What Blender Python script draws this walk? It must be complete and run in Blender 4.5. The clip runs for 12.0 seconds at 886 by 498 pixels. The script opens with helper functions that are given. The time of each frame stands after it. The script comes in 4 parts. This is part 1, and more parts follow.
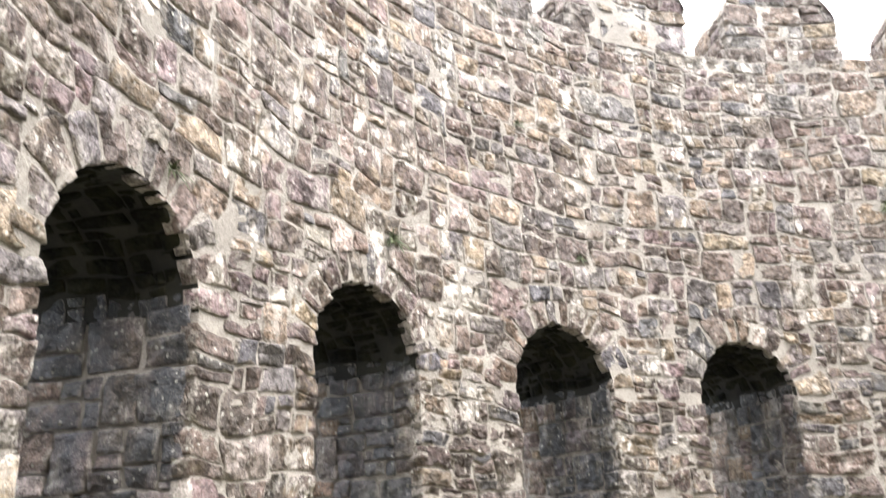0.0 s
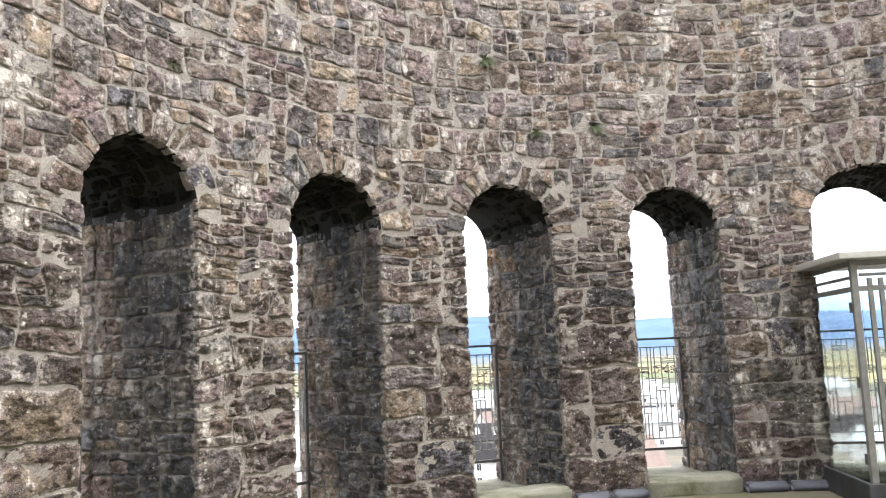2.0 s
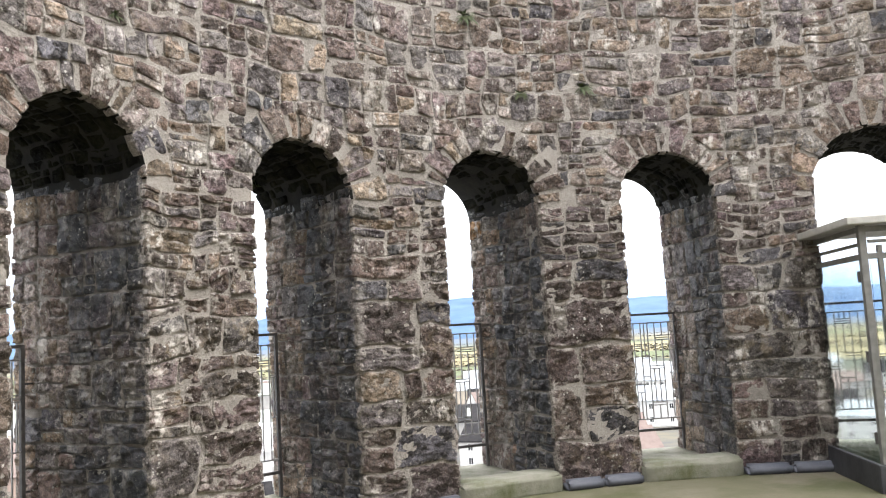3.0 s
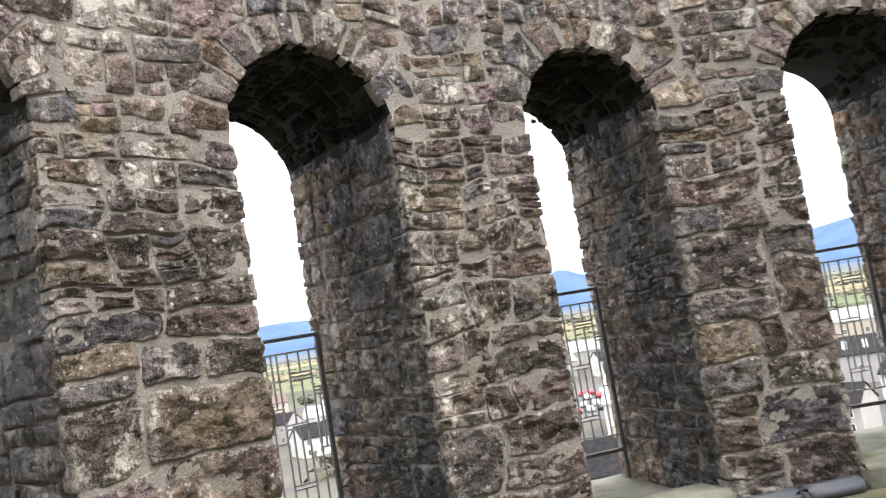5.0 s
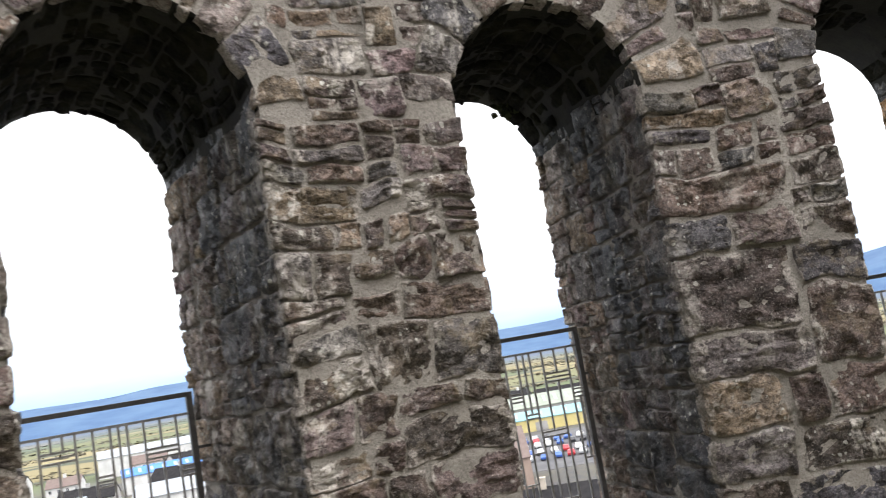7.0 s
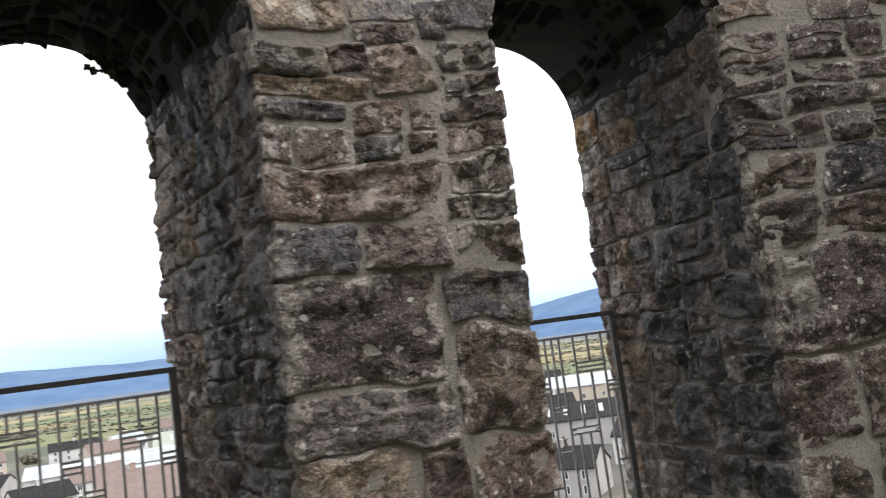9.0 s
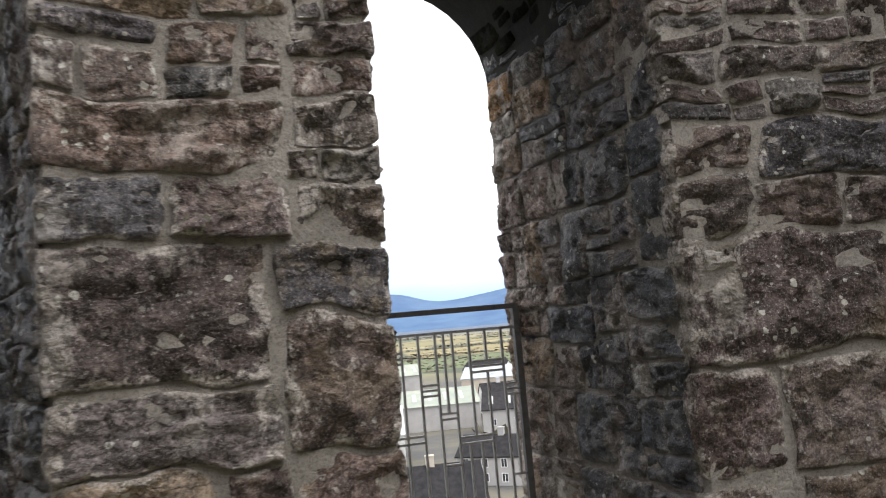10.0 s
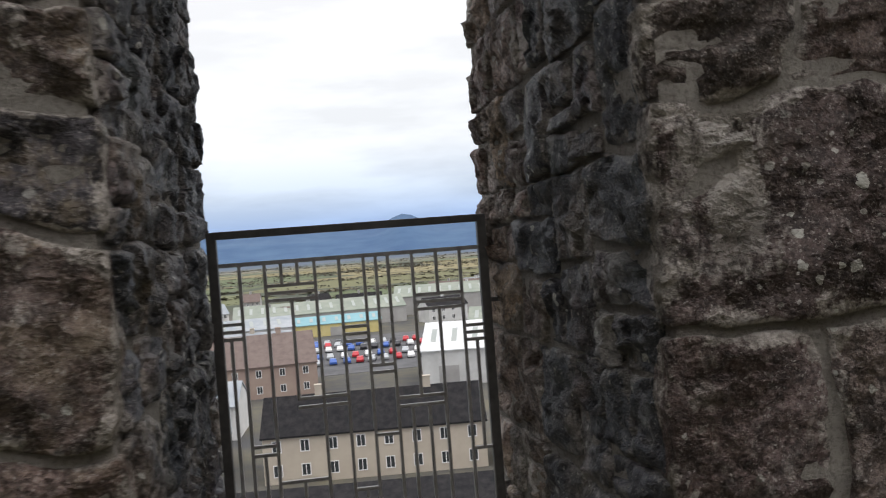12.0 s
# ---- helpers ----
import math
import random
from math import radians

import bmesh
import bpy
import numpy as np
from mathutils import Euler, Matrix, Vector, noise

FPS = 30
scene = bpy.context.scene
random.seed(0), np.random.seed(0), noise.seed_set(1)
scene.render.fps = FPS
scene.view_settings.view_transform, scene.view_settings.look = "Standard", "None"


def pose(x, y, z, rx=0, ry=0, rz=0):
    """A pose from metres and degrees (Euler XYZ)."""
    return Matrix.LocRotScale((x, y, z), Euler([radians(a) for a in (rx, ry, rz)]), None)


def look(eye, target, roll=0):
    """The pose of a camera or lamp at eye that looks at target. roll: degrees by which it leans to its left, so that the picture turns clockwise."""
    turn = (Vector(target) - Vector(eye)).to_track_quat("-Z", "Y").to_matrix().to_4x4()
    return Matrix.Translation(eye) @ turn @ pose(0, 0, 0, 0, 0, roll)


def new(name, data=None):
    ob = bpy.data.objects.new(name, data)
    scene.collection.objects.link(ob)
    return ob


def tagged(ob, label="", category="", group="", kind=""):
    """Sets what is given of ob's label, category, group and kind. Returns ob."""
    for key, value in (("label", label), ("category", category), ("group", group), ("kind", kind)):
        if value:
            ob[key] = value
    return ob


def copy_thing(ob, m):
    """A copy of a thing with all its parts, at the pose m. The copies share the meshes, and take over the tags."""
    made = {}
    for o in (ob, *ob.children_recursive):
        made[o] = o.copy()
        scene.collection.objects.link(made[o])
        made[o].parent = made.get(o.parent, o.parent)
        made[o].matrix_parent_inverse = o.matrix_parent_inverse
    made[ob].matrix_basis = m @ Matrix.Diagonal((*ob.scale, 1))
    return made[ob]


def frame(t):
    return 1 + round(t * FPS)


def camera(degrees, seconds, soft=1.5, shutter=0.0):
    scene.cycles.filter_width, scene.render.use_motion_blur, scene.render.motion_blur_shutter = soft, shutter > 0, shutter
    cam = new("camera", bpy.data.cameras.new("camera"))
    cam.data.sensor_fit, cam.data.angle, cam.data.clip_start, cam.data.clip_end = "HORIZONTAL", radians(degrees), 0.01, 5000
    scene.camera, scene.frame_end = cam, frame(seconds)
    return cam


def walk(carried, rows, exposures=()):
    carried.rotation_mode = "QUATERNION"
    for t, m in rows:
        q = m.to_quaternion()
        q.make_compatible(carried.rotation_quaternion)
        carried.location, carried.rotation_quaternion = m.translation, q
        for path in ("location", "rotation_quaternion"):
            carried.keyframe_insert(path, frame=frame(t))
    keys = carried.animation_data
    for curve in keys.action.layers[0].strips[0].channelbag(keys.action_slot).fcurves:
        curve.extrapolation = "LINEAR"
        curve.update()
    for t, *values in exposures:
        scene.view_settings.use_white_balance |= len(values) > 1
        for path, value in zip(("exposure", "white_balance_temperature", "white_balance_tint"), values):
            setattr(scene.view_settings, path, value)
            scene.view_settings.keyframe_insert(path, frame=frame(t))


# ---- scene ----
cam = camera(56.1, 12.0, soft=1.1, shutter=0.3)
METRES, EYE, TILT, LEAN, TURN = 8.0, 1.5, 0.0, 0.0, 0.0
ROWS = [
    (0.0, 0.0, 0.0, 0.0, 0.77, 19.08, 2.23),
    (0.5, 0.0009, 0.0033, -0.0087, -4.01, 12.5, 3.53),
    (1.0, 0.0041, 0.0122, -0.0139, -13.91, 8.57, 4.6),
    (1.5, 0.0219, 0.0205, -0.0162, -22.63, 7.12, 3.21),
    (2.0, 0.0502, 0.0349, -0.0133, -24.57, 7.12, 2.48),
    (2.5, 0.071, 0.067, -0.0158, -25.55, 6.3, 3.34),
    (4.5, 0.1732, 0.1995, -0.0177, -10.0, 4.38, 7.67),
    (5.0, 0.1962, 0.2485, -0.0156, 0.86, 5.12, 9.47),
    (5.5, 0.2101, 0.2963, -0.0161, 2.37, 5.28, 8.69),
    (6.0, 0.2306, 0.3412, -0.0182, 3.46, 6.83, 9.14),
    (6.5, 0.2554, 0.3941, -0.014, 4.69, 7.92, 9.61),
    (8.5, 0.3306, 0.569, -0.0138, -11.83, 6.17, 8.88),
    (9.0, 0.3683, 0.6034, -0.0122, -15.45, 6.52, 7.61),
    (9.5, 0.3983, 0.6366, -0.0141, -17.28, 5.46, 6.71),
    (10.0, 0.4325, 0.6694, -0.0125, -18.98, 5.04, 4.98),
    (10.5, 0.4721, 0.6955, -0.0099, -15.67, 4.98, 3.56),
    (11.0, 0.4978, 0.7315, -0.0146, -14.08, 3.01, 3.35),
    (11.5, 0.5232, 0.7584, -0.0173, -12.03, 0.98, 3.64),
    (12.0, 0.5596, 0.782, -0.0163, -10.12, -0.36, 4.31),
]
EXPOSURES = [(0.0, 2.0), (0.5, 2.1), (1.0, 2.0), (1.5, 1.65), (2.5, 1.4), (4.5, 1.1), (5.5, 1.15), (6.5, 0.8), (8.5, 0.65), (9.5, 0.4), (10.5, 0.75), (11.2, 0.1), (12.0, -0.25)]
walk(cam, [(t, pose(0, 0, EYE, TILT, LEAN, TURN) @ pose(METRES * x, METRES * y, METRES * z, 90 + pitch, roll, yaw)) for t, x, y, z, yaw, pitch, roll in ROWS], EXPOSURES)

# ---- world and light ----
SUN_EL, SUN_ROT = radians(52), radians(117)
world = bpy.data.worlds.new("overcast_sky")
scene.world = world
world.use_nodes = True
wt = world.node_tree
wt.nodes.clear()


def wn(kind, **props):
    n = wt.nodes.new(kind)
    for k, v in props.items():
        n.inputs[k].default_value = v
    return n


w_out, w_bg = wn("ShaderNodeOutputWorld"), wn("ShaderNodeBackground", Strength=0.105)
w_sky = wn("ShaderNodeTexSky")
w_sky.sky_type, w_sky.sun_disc, w_sky.sun_elevation, w_sky.sun_rotation = "NISHITA", False, SUN_EL, SUN_ROT
w_co, w_sep = wn("ShaderNodeTexCoord"), wn("ShaderNodeSeparateXYZ")
w_map = wn("ShaderNodeMapping", Scale=(1.0, 1.0, 5.0))
w_noise = wn("ShaderNodeTexNoise", Scale=3.2, Detail=5.0, Roughness=0.55)
w_ramp = wn("ShaderNodeValToRGB")
ramp = w_ramp.color_ramp.elements
ramp[0].position, ramp[0].color = 0.0, (3.0, 5.0, 9.6, 1)
ramp[1].position, ramp[1].color = 1.0, (27.0, 27.0, 27.6, 1)
for place, tint in ((0.03, (4.8, 6.9, 11.2, 1)), (0.07, (8.6, 9.9, 12.0, 1)), (0.13, (12.4, 12.7, 13.2, 1)), (0.25, (13.4, 13.5, 13.8, 1)), (0.5, (15.0, 14.6, 15.0, 1))):
    ramp.new(place).color = tint
w_cloud = wn("ShaderNodeMapRange")
w_cloud.inputs["From Min"].default_value, w_cloud.inputs["From Max"].default_value = 0.42, 0.62
w_cloud.inputs["To Min"].default_value, w_cloud.inputs["To Max"].default_value = 0.86, 1.06
w_mul = wn("ShaderNodeVectorMath")
w_mul.operation = "SCALE"
w_mix = wn("ShaderNodeMix")
w_mix.data_type, w_mix.inputs["Factor"].default_value = "RGBA", 0.9
wl = wt.links.new
wl(w_co.outputs["Generated"], w_sep.inputs[0])
wl(w_co.outputs["Generated"], w_map.inputs["Vector"])
wl(w_map.outputs[0], w_noise.inputs["Vector"])
wl(w_noise.outputs["Fac"], w_cloud.inputs["Value"])
wl(w_sep.outputs["Z"], w_ramp.inputs["Fac"])
wl(w_ramp.outputs["Color"], w_mul.inputs[0])
wl(w_cloud.outputs["Result"], w_mul.inputs["Scale"])
wl(w_sky.outputs["Color"], w_mix.inputs["A"])
wl(w_mul.outputs["Vector"], w_mix.inputs["B"])
wl(w_mix.outputs["Result"], w_bg.inputs["Color"])
wl(w_bg.outputs[0], w_out.inputs["Surface"])
sun = new("sun", bpy.data.lights.new("sun", "SUN"))
sun.data.energy, sun.data.angle, sun.data.color = 1.4, radians(40), (1.0, 0.96, 0.9)
sun.matrix_world = look((0, 0, 40), (-28, 14, 0)) @ pose(0, 0, 0)


# ---- materials ----
def material(name, rough=0.85, metal=0.0):
    m = bpy.data.materials.new(name)
    m.use_nodes = True
    b = m.node_tree.nodes["Principled BSDF"]
    b.inputs["Roughness"].default_value, b.inputs["Metallic"].default_value = rough, metal
    return m, m.node_tree, b


class Nodes:
    """Short hands for one node tree."""

    def __init__(self, tree):
        self.t = tree
        self.co = tree.nodes.new("ShaderNodeTexCoord").outputs["Object"]

    def put(self, kind, **v):
        n = self.t.nodes.new(kind)
        for k, x in v.items():
            if hasattr(x, "is_linked"):
                self.t.links.new(x, n.inputs[k])
            else:
                n.inputs[k].default_value = x
        return n

    def noise(self, scale, detail=4.0, rough=0.55, stretch=None):
        v = self.co
        if stretch:
            v = self.put("ShaderNodeMapping", Vector=self.co, Scale=stretch).outputs[0]
        return self.put("ShaderNodeTexNoise", Vector=v, Scale=scale, Detail=detail, Roughness=rough).outputs["Fac"]

    def band(self, x, a, b, lo=0.0, hi=1.0):
        n = self.put("ShaderNodeMapRange", Value=x)
        for k, v in (("From Min", a), ("From Max", b), ("To Min", lo), ("To Max", hi)):
            n.inputs[k].default_value = v
        return n.outputs["Result"]

    def times(self, a, b):
        n = self.t.nodes.new("ShaderNodeMath")
        n.operation = "MULTIPLY"
        for i, x in enumerate((a, b)):
            if hasattr(x, "is_linked"):
                self.t.links.new(x, n.inputs[i])
            else:
                n.inputs[i].default_value = x
        return n.outputs[0]

    def mix(self, f, a, b, blend="MIX"):
        n = self.t.nodes.new("ShaderNodeMix")
        n.data_type, n.blend_type = "RGBA", blend
        for k, x in (("Factor", f), ("A", a), ("B", b)):
            if hasattr(x, "is_linked"):
                self.t.links.new(x, n.inputs[k])
            else:
                n.inputs[k].default_value = x if k == "Factor" else (*x, 1)
        return n.outputs["Result"]

    def bump(self, b, h, strength=0.5, dist=0.02):
        n = self.put("ShaderNodeBump", Height=h, Strength=strength, Distance=dist)
        self.t.links.new(n.outputs[0], b.inputs["Normal"])

    def colour(self, b, c):
        self.t.links.new(c, b.inputs["Base Color"])


def stone_material(name, damp=0.0, soot=0.0):
    """Rubble stone: tint per stone from its own attribute, grain, cracks, lime runs, lichen and moss."""
    m, t, b = material(name, 0.72 - 0.2 * damp + 0.4 * soot)
    b.inputs["Specular IOR Level"].default_value = 0.4 - 0.35 * soot
    n = Nodes(t)
    at = t.nodes.new("ShaderNodeAttribute")
    at.attribute_name = "tone"
    fine, mid, big = n.noise(85, 6, 0.75), n.noise(19, 8, 0.72), n.noise(1.1, 3)
    tint = at.outputs["Color"]
    c = n.mix(n.band(mid, 0.42, 0.58), n.mix(1.0, tint, (0.62, 0.60, 0.58), "MULTIPLY"), n.mix(1.0, tint, (1.5, 1.45, 1.4), "MULTIPLY"))
    c = n.mix(n.band(fine, 0.41, 0.51, 0.8, 0.0), c, n.mix(1.0, c, (0.35, 0.33, 0.32), "MULTIPLY"))
    c = n.mix(n.band(fine, 0.54, 0.64, 0.0, 0.35), c, (0.40, 0.36, 0.32))
    c = n.mix(n.band(n.noise(4.5, 9, 0.74, (1, 1, 1.8)), 0.48, 0.62, 0.0, 0.48), c, n.mix(1.0, c, (0.36, 0.33, 0.32), "MULTIPLY"))
    c = n.mix(n.times(n.band(n.noise(6, 7, 0.68), 0.5, 0.62), n.band(big, 0.45, 0.62, 0.0, 0.55)), c, (0.33, 0.26, 0.17))
    # jamb and vault stones: patches of blue-black and green over the tint
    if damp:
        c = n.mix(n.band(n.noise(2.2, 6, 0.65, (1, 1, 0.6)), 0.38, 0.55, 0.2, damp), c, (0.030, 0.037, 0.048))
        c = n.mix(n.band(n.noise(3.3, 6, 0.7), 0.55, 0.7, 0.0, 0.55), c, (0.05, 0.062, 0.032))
    lime = n.times(n.band(n.noise(3.6, 9, 0.75, (1, 1, 0.5)), 0.54, 0.6), n.band(big, 0.42, 0.56, 0.3 * (1 - damp), 0.95 * (1 - 0.7 * damp)))
    c = n.mix(lime, c, (0.56, 0.52, 0.47))
    # mortar smeared over the edges of the stones
    over = n.put("ShaderNodeMath", **{})
    over.operation = "ADD"
    t.links.new(n.times(at.outputs["Alpha"], 0.68), over.inputs[0])
    t.links.new(n.noise(9, 8, 0.72), over.inputs[1])
    c = n.mix(n.band(over.outputs[0], 1.13, 1.18, 0.0, 0.9 - 0.6 * damp), c, n.mix(n.band(fine, 0.4, 0.58), (0.19, 0.168, 0.148), (0.43, 0.39, 0.35)))
    shifted = n.put("ShaderNodeVectorMath", **{})
    shifted.operation = "ADD"
    t.links.new(n.co, shifted.inputs[0])
    wob = n.put("ShaderNodeTexNoise", Vector=n.co, Scale=60.0, Detail=3.0)
    t.links.new(n.mix(0.985, wob.outputs["Color"], (0.5, 0.5, 0.5)), shifted.inputs[1])
    vor = n.put("ShaderNodeTexVoronoi", Vector=shifted.outputs[0], Scale=30.0, Randomness=1.0)
    size = n.put("ShaderNodeSeparateColor", Color=vor.outputs["Color"])
    disc = n.put("ShaderNodeMath", **{})
    disc.operation = "LESS_THAN"
    t.links.new(vor.outputs["Distance"], disc.inputs[0])
    t.links.new(n.band(size.outputs[0], 0.45, 1.0, 0.0, 0.38), disc.inputs[1])
    spots = n.times(disc.outputs[0], n.band(n.noise(2.6, 4), 0.46, 0.56, 0.05, 0.8))
    c = n.mix(spots, c, (0.50, 0.49, 0.44))
    flecks = n.noise(150, 3, 0.6)
    c = n.mix(n.band(flecks, 0.61, 0.66, 0.0, 0.5), c, (0.48, 0.45, 0.41))
    lines = n.put("ShaderNodeTexVoronoi", Scale=9.0)
    lines.feature = "DISTANCE_TO_EDGE"
    crook = n.put("ShaderNodeVectorMath", **{})
    crook.operation = "ADD"
    t.links.new(n.put("ShaderNodeMapping", Vector=n.co, Scale=(1, 1, 2.0), Rotation=(0.3, 0.2, 0)).outputs[0], crook.inputs[0])
    t.links.new(n.mix(0.8, n.put("ShaderNodeTexNoise", Vector=n.co, Scale=9.0, Detail=7.0, Roughness=0.7).outputs["Color"], (0.5, 0.5, 0.5)), crook.inputs[1])
    t.links.new(crook.outputs[0], lines.inputs["Vector"])
    crack = n.times(n.band(lines.outputs["Distance"], 0.0, 0.035, 1.0, 0.0), n.band(n.noise(4.2, 4), 0.48, 0.56, 0.0, 0.8))
    c = n.mix(crack, c, n.mix(1.0, c, (0.22, 0.2, 0.19), "MULTIPLY"))
    # near-black colour: the arch's shade painted in along with dark growth
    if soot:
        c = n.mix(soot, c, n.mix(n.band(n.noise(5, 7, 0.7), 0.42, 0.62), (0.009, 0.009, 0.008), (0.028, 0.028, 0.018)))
    n.colour(b, c)
    # split faces: tilted facets of two sizes over grain, heights in metres
    bent = n.put("ShaderNodeVectorMath", **{})
    bent.operation = "ADD"
    t.links.new(n.put("ShaderNodeMapping", Vector=n.co, Scale=(1, 1, 1.5), Rotation=(0.2, 0.15, 0)).outputs[0], bent.inputs[0])
    t.links.new(n.mix(0.9, n.put("ShaderNodeTexNoise", Vector=n.co, Scale=11.0, Detail=6.0, Roughness=0.65).outputs["Color"], (0.5, 0.5, 0.5)), bent.inputs[1])
    parts = [n.times(n.noise(30, 8, 0.66), 0.011), n.times(n.noise(7, 4, 0.6, (1, 1, 1.6)), 0.03), n.times(crack, -0.006)]
    for scale, steep in ((7.5, 1.3), (19.0, 1.15)):
        v = n.put("ShaderNodeTexVoronoi", Vector=bent.outputs[0], Scale=scale)
        away, lean, dot = (t.nodes.new("ShaderNodeVectorMath") for _ in range(3))
        away.operation, lean.operation, dot.operation = "SUBTRACT", "SUBTRACT", "DOT_PRODUCT"
        t.links.new(bent.outputs[0], away.inputs[0])
        t.links.new(v.outputs["Position"], away.inputs[1])
        t.links.new(v.outputs["Color"], lean.inputs[0])
        lean.inputs[1].default_value = (0.5, 0.5, 0.5)
        t.links.new(away.outputs[0], dot.inputs[0])
        t.links.new(lean.outputs[0], dot.inputs[1])
        parts.append(n.times(dot.outputs["Value"], steep))
        parts.append(n.times(n.put("ShaderNodeSeparateColor", Color=v.outputs["Color"]).outputs[0], 0.09 / scale))
    total = parts[0]
    for p in parts[1:]:
        h = n.put("ShaderNodeMath", **{})
        h.operation = "ADD"
        t.links.new(total, h.inputs[0])
        t.links.new(p, h.inputs[1])
        total = h.outputs[0]
    n.bump(b, total, 0.9, 1.0)
    return m


def mottled(name, c1, c2, scale, rough=0.85, bump=0.4, dist=0.01, spots=None, metal=0.0, detail=5.0):
    m, t, b = material(name, rough, metal)
    n = Nodes(t)
    c = n.mix(n.band(n.noise(scale, detail, 0.6), 0.35, 0.65), c1, c2)
    c = n.mix(n.band(n.noise(scale * 9, 4, 0.6), 0.3, 0.7, 0.0, 0.5), c, (0.5, 0.5, 0.5), "SOFT_LIGHT")
    if spots:
        c = n.mix(n.band(n.noise(scale * 0.6, 5, 0.65), 0.52, 0.66, 0.0, 0.85), c, spots)
    n.colour(b, c)
    if bump:
        n.bump(b, n.noise(scale * 6, 6, 0.65), bump, dist)
    return m


STONE, STONE_DARKER, STONE_VAULT_SHADE = stone_material("rubble_stone"), stone_material("damp_rubble_stone", 0.85), stone_material("shade_black_vault_stone", 0.85, 0.97)


def mortar_material():
    m, t, b = material("lime_mortar", 0.95)
    n = Nodes(t)
    c = n.mix(n.band(n.noise(4, 6, 0.65), 0.35, 0.65), (0.29, 0.265, 0.235), (0.50, 0.46, 0.41))
    c = n.mix(n.band(n.noise(90, 5, 0.75), 0.4, 0.5, 0.4, 0.0), c, (0.06, 0.05, 0.042))
    c = n.mix(n.band(n.noise(2, 7, 0.72), 0.5, 0.62, 0.0, 0.35), c, (0.11, 0.095, 0.08))
    n.colour(b, c)
    n.bump(b, n.noise(45, 8, 0.75), 1.0, 0.03)
    return m


MORTAR = mortar_material()
# mortar under the arches, the vault's shade put into its colour
BLACK_MORTAR = mottled("shade_black_mortar", (0.010, 0.010, 0.009), (0.024, 0.024, 0.017), 5, 0.95, 0.6, 0.01)
SILL = mottled("mossy_sill_stone", (0.27, 0.26, 0.22), (0.16, 0.165, 0.11), 3, 0.9, 0.7, 0.02, (0.09, 0.10, 0.04))
SLATE = mottled("slate_kerb", (0.06, 0.066, 0.085), (0.10, 0.105, 0.125), 4, 0.6, 0.3)
FLOOR = mottled("mossy_roof_slab", (0.13, 0.12, 0.075), (0.085, 0.09, 0.04), 1.6, 0.9, 0.5, 0.01, (0.17, 0.15, 0.11))
STEEL = mottled("galvanised_steel", (0.28, 0.27, 0.265), (0.38, 0.37, 0.36), 30, 0.45, 0.15, 0.001, metal=0.4)
DARKSTEEL = mottled("dark_painted_steel", (0.055, 0.05, 0.05), (0.09, 0.085, 0.08), 25, 0.5, 0.15, 0.001)
PALESTEEL = mottled("pale_grey_frame", (0.42, 0.41, 0.37), (0.5, 0.49, 0.45), 12, 0.45, 0.1, 0.001)
GREYSTEEL = mottled("mid_grey_frame", (0.2, 0.2, 0.19), (0.29, 0.29, 0.27), 12, 0.4, 0.1, 0.001, metal=0.3)
FELT = mottled("black_rubber_upstand", (0.03, 0.031, 0.036), (0.06, 0.062, 0.07), 6, 0.6, 0.3)
LEAF = mottled("fern_leaf", (0.04, 0.06, 0.02), (0.07, 0.08, 0.03), 20, 0.7, 0.0)
m_, t_, b_ = material("cabin_glass", 0.03)
b_.inputs["Transmission Weight"].default_value, b_.inputs["IOR"].default_value = 1.0, 1.45
b_.inputs["Base Color"].default_value = (0.86, 0.94, 0.93, 1)
GLASS = m_

# ---- plan of the round tower top ----
CX, CY, RIN, ROUT, FLOOR_Z = 4.394, 1.812, 6.038, 7.55, -0.2
SPRING, WALL_TOP = 2.60, 6.15
# window axes in degrees and half widths
WINDOWS = [(-74.0, 0.52), (-54.6, 0.50), (-34.95, 0.515), (-16.2, 0.485), (2.58, 0.515), (20.75, 0.495), (40.8, 0.62)]
CRENELS = [(-51.0, 0.27), (-32.6, 0.25), (-14.6, 0.25), (2.6, 0.33), (20.0, 0.3), (37.5, 0.3), (-69.5, 0.3), (54.0, 0.3), (-87.0, 0.3)]
rng = np.random.default_rng(7)


def edge_deg(k, side):
    a, hw = WINDOWS[k]
    return a + side * math.degrees(math.asin(hw / RIN))


def on_wall(u, z, d):
    """u: metres along the inner face from due north, d: proud of it."""
    a = u / RIN
    rad = RIN - d
    return CX + rad * np.sin(a), CY + rad * np.cos(a), z


def local(k, x, v, z):
    """In the frame of window k: x across, v outward from the tower's middle."""
    a = math.radians(WINDOWS[k][0])
    return CX + x * math.cos(a) + v * math.sin(a), CY - x * math.sin(a) + v * math.cos(a), z


# how far the jambs draw together outward, metres a metre, where it is not the usual 0.012
SPLAY = {(4, 1): 0.055, (5, 1): 0.045, (4, -1): -0.035}


def on_jamb(k, side):
    hw = WINDOWS[k][1]
    return lambda u, z, d: local(k, side * (hw + 0.03 - d - SPLAY.get((k, side), 0.012) * u), math.sqrt(RIN ** 2 - hw ** 2) + u, z)


def on_soffit(k):
    hw = WINDOWS[k][1]
    sr, sl = SPLAY.get((k, 1), 0.012), SPLAY.get((k, -1), 0.012)

    def place(u, z, d):
        c = np.cos(z / hw)
        pull = ((sr + sl) / 2 - (sr - sl) / 2 * c) * u
        return local(k, -(hw + 0.05 - d - pull) * c, math.sqrt(RIN ** 2 - hw ** 2) + u, SPRING + (hw + 0.05 - d) * np.sin(z / hw))

    return place


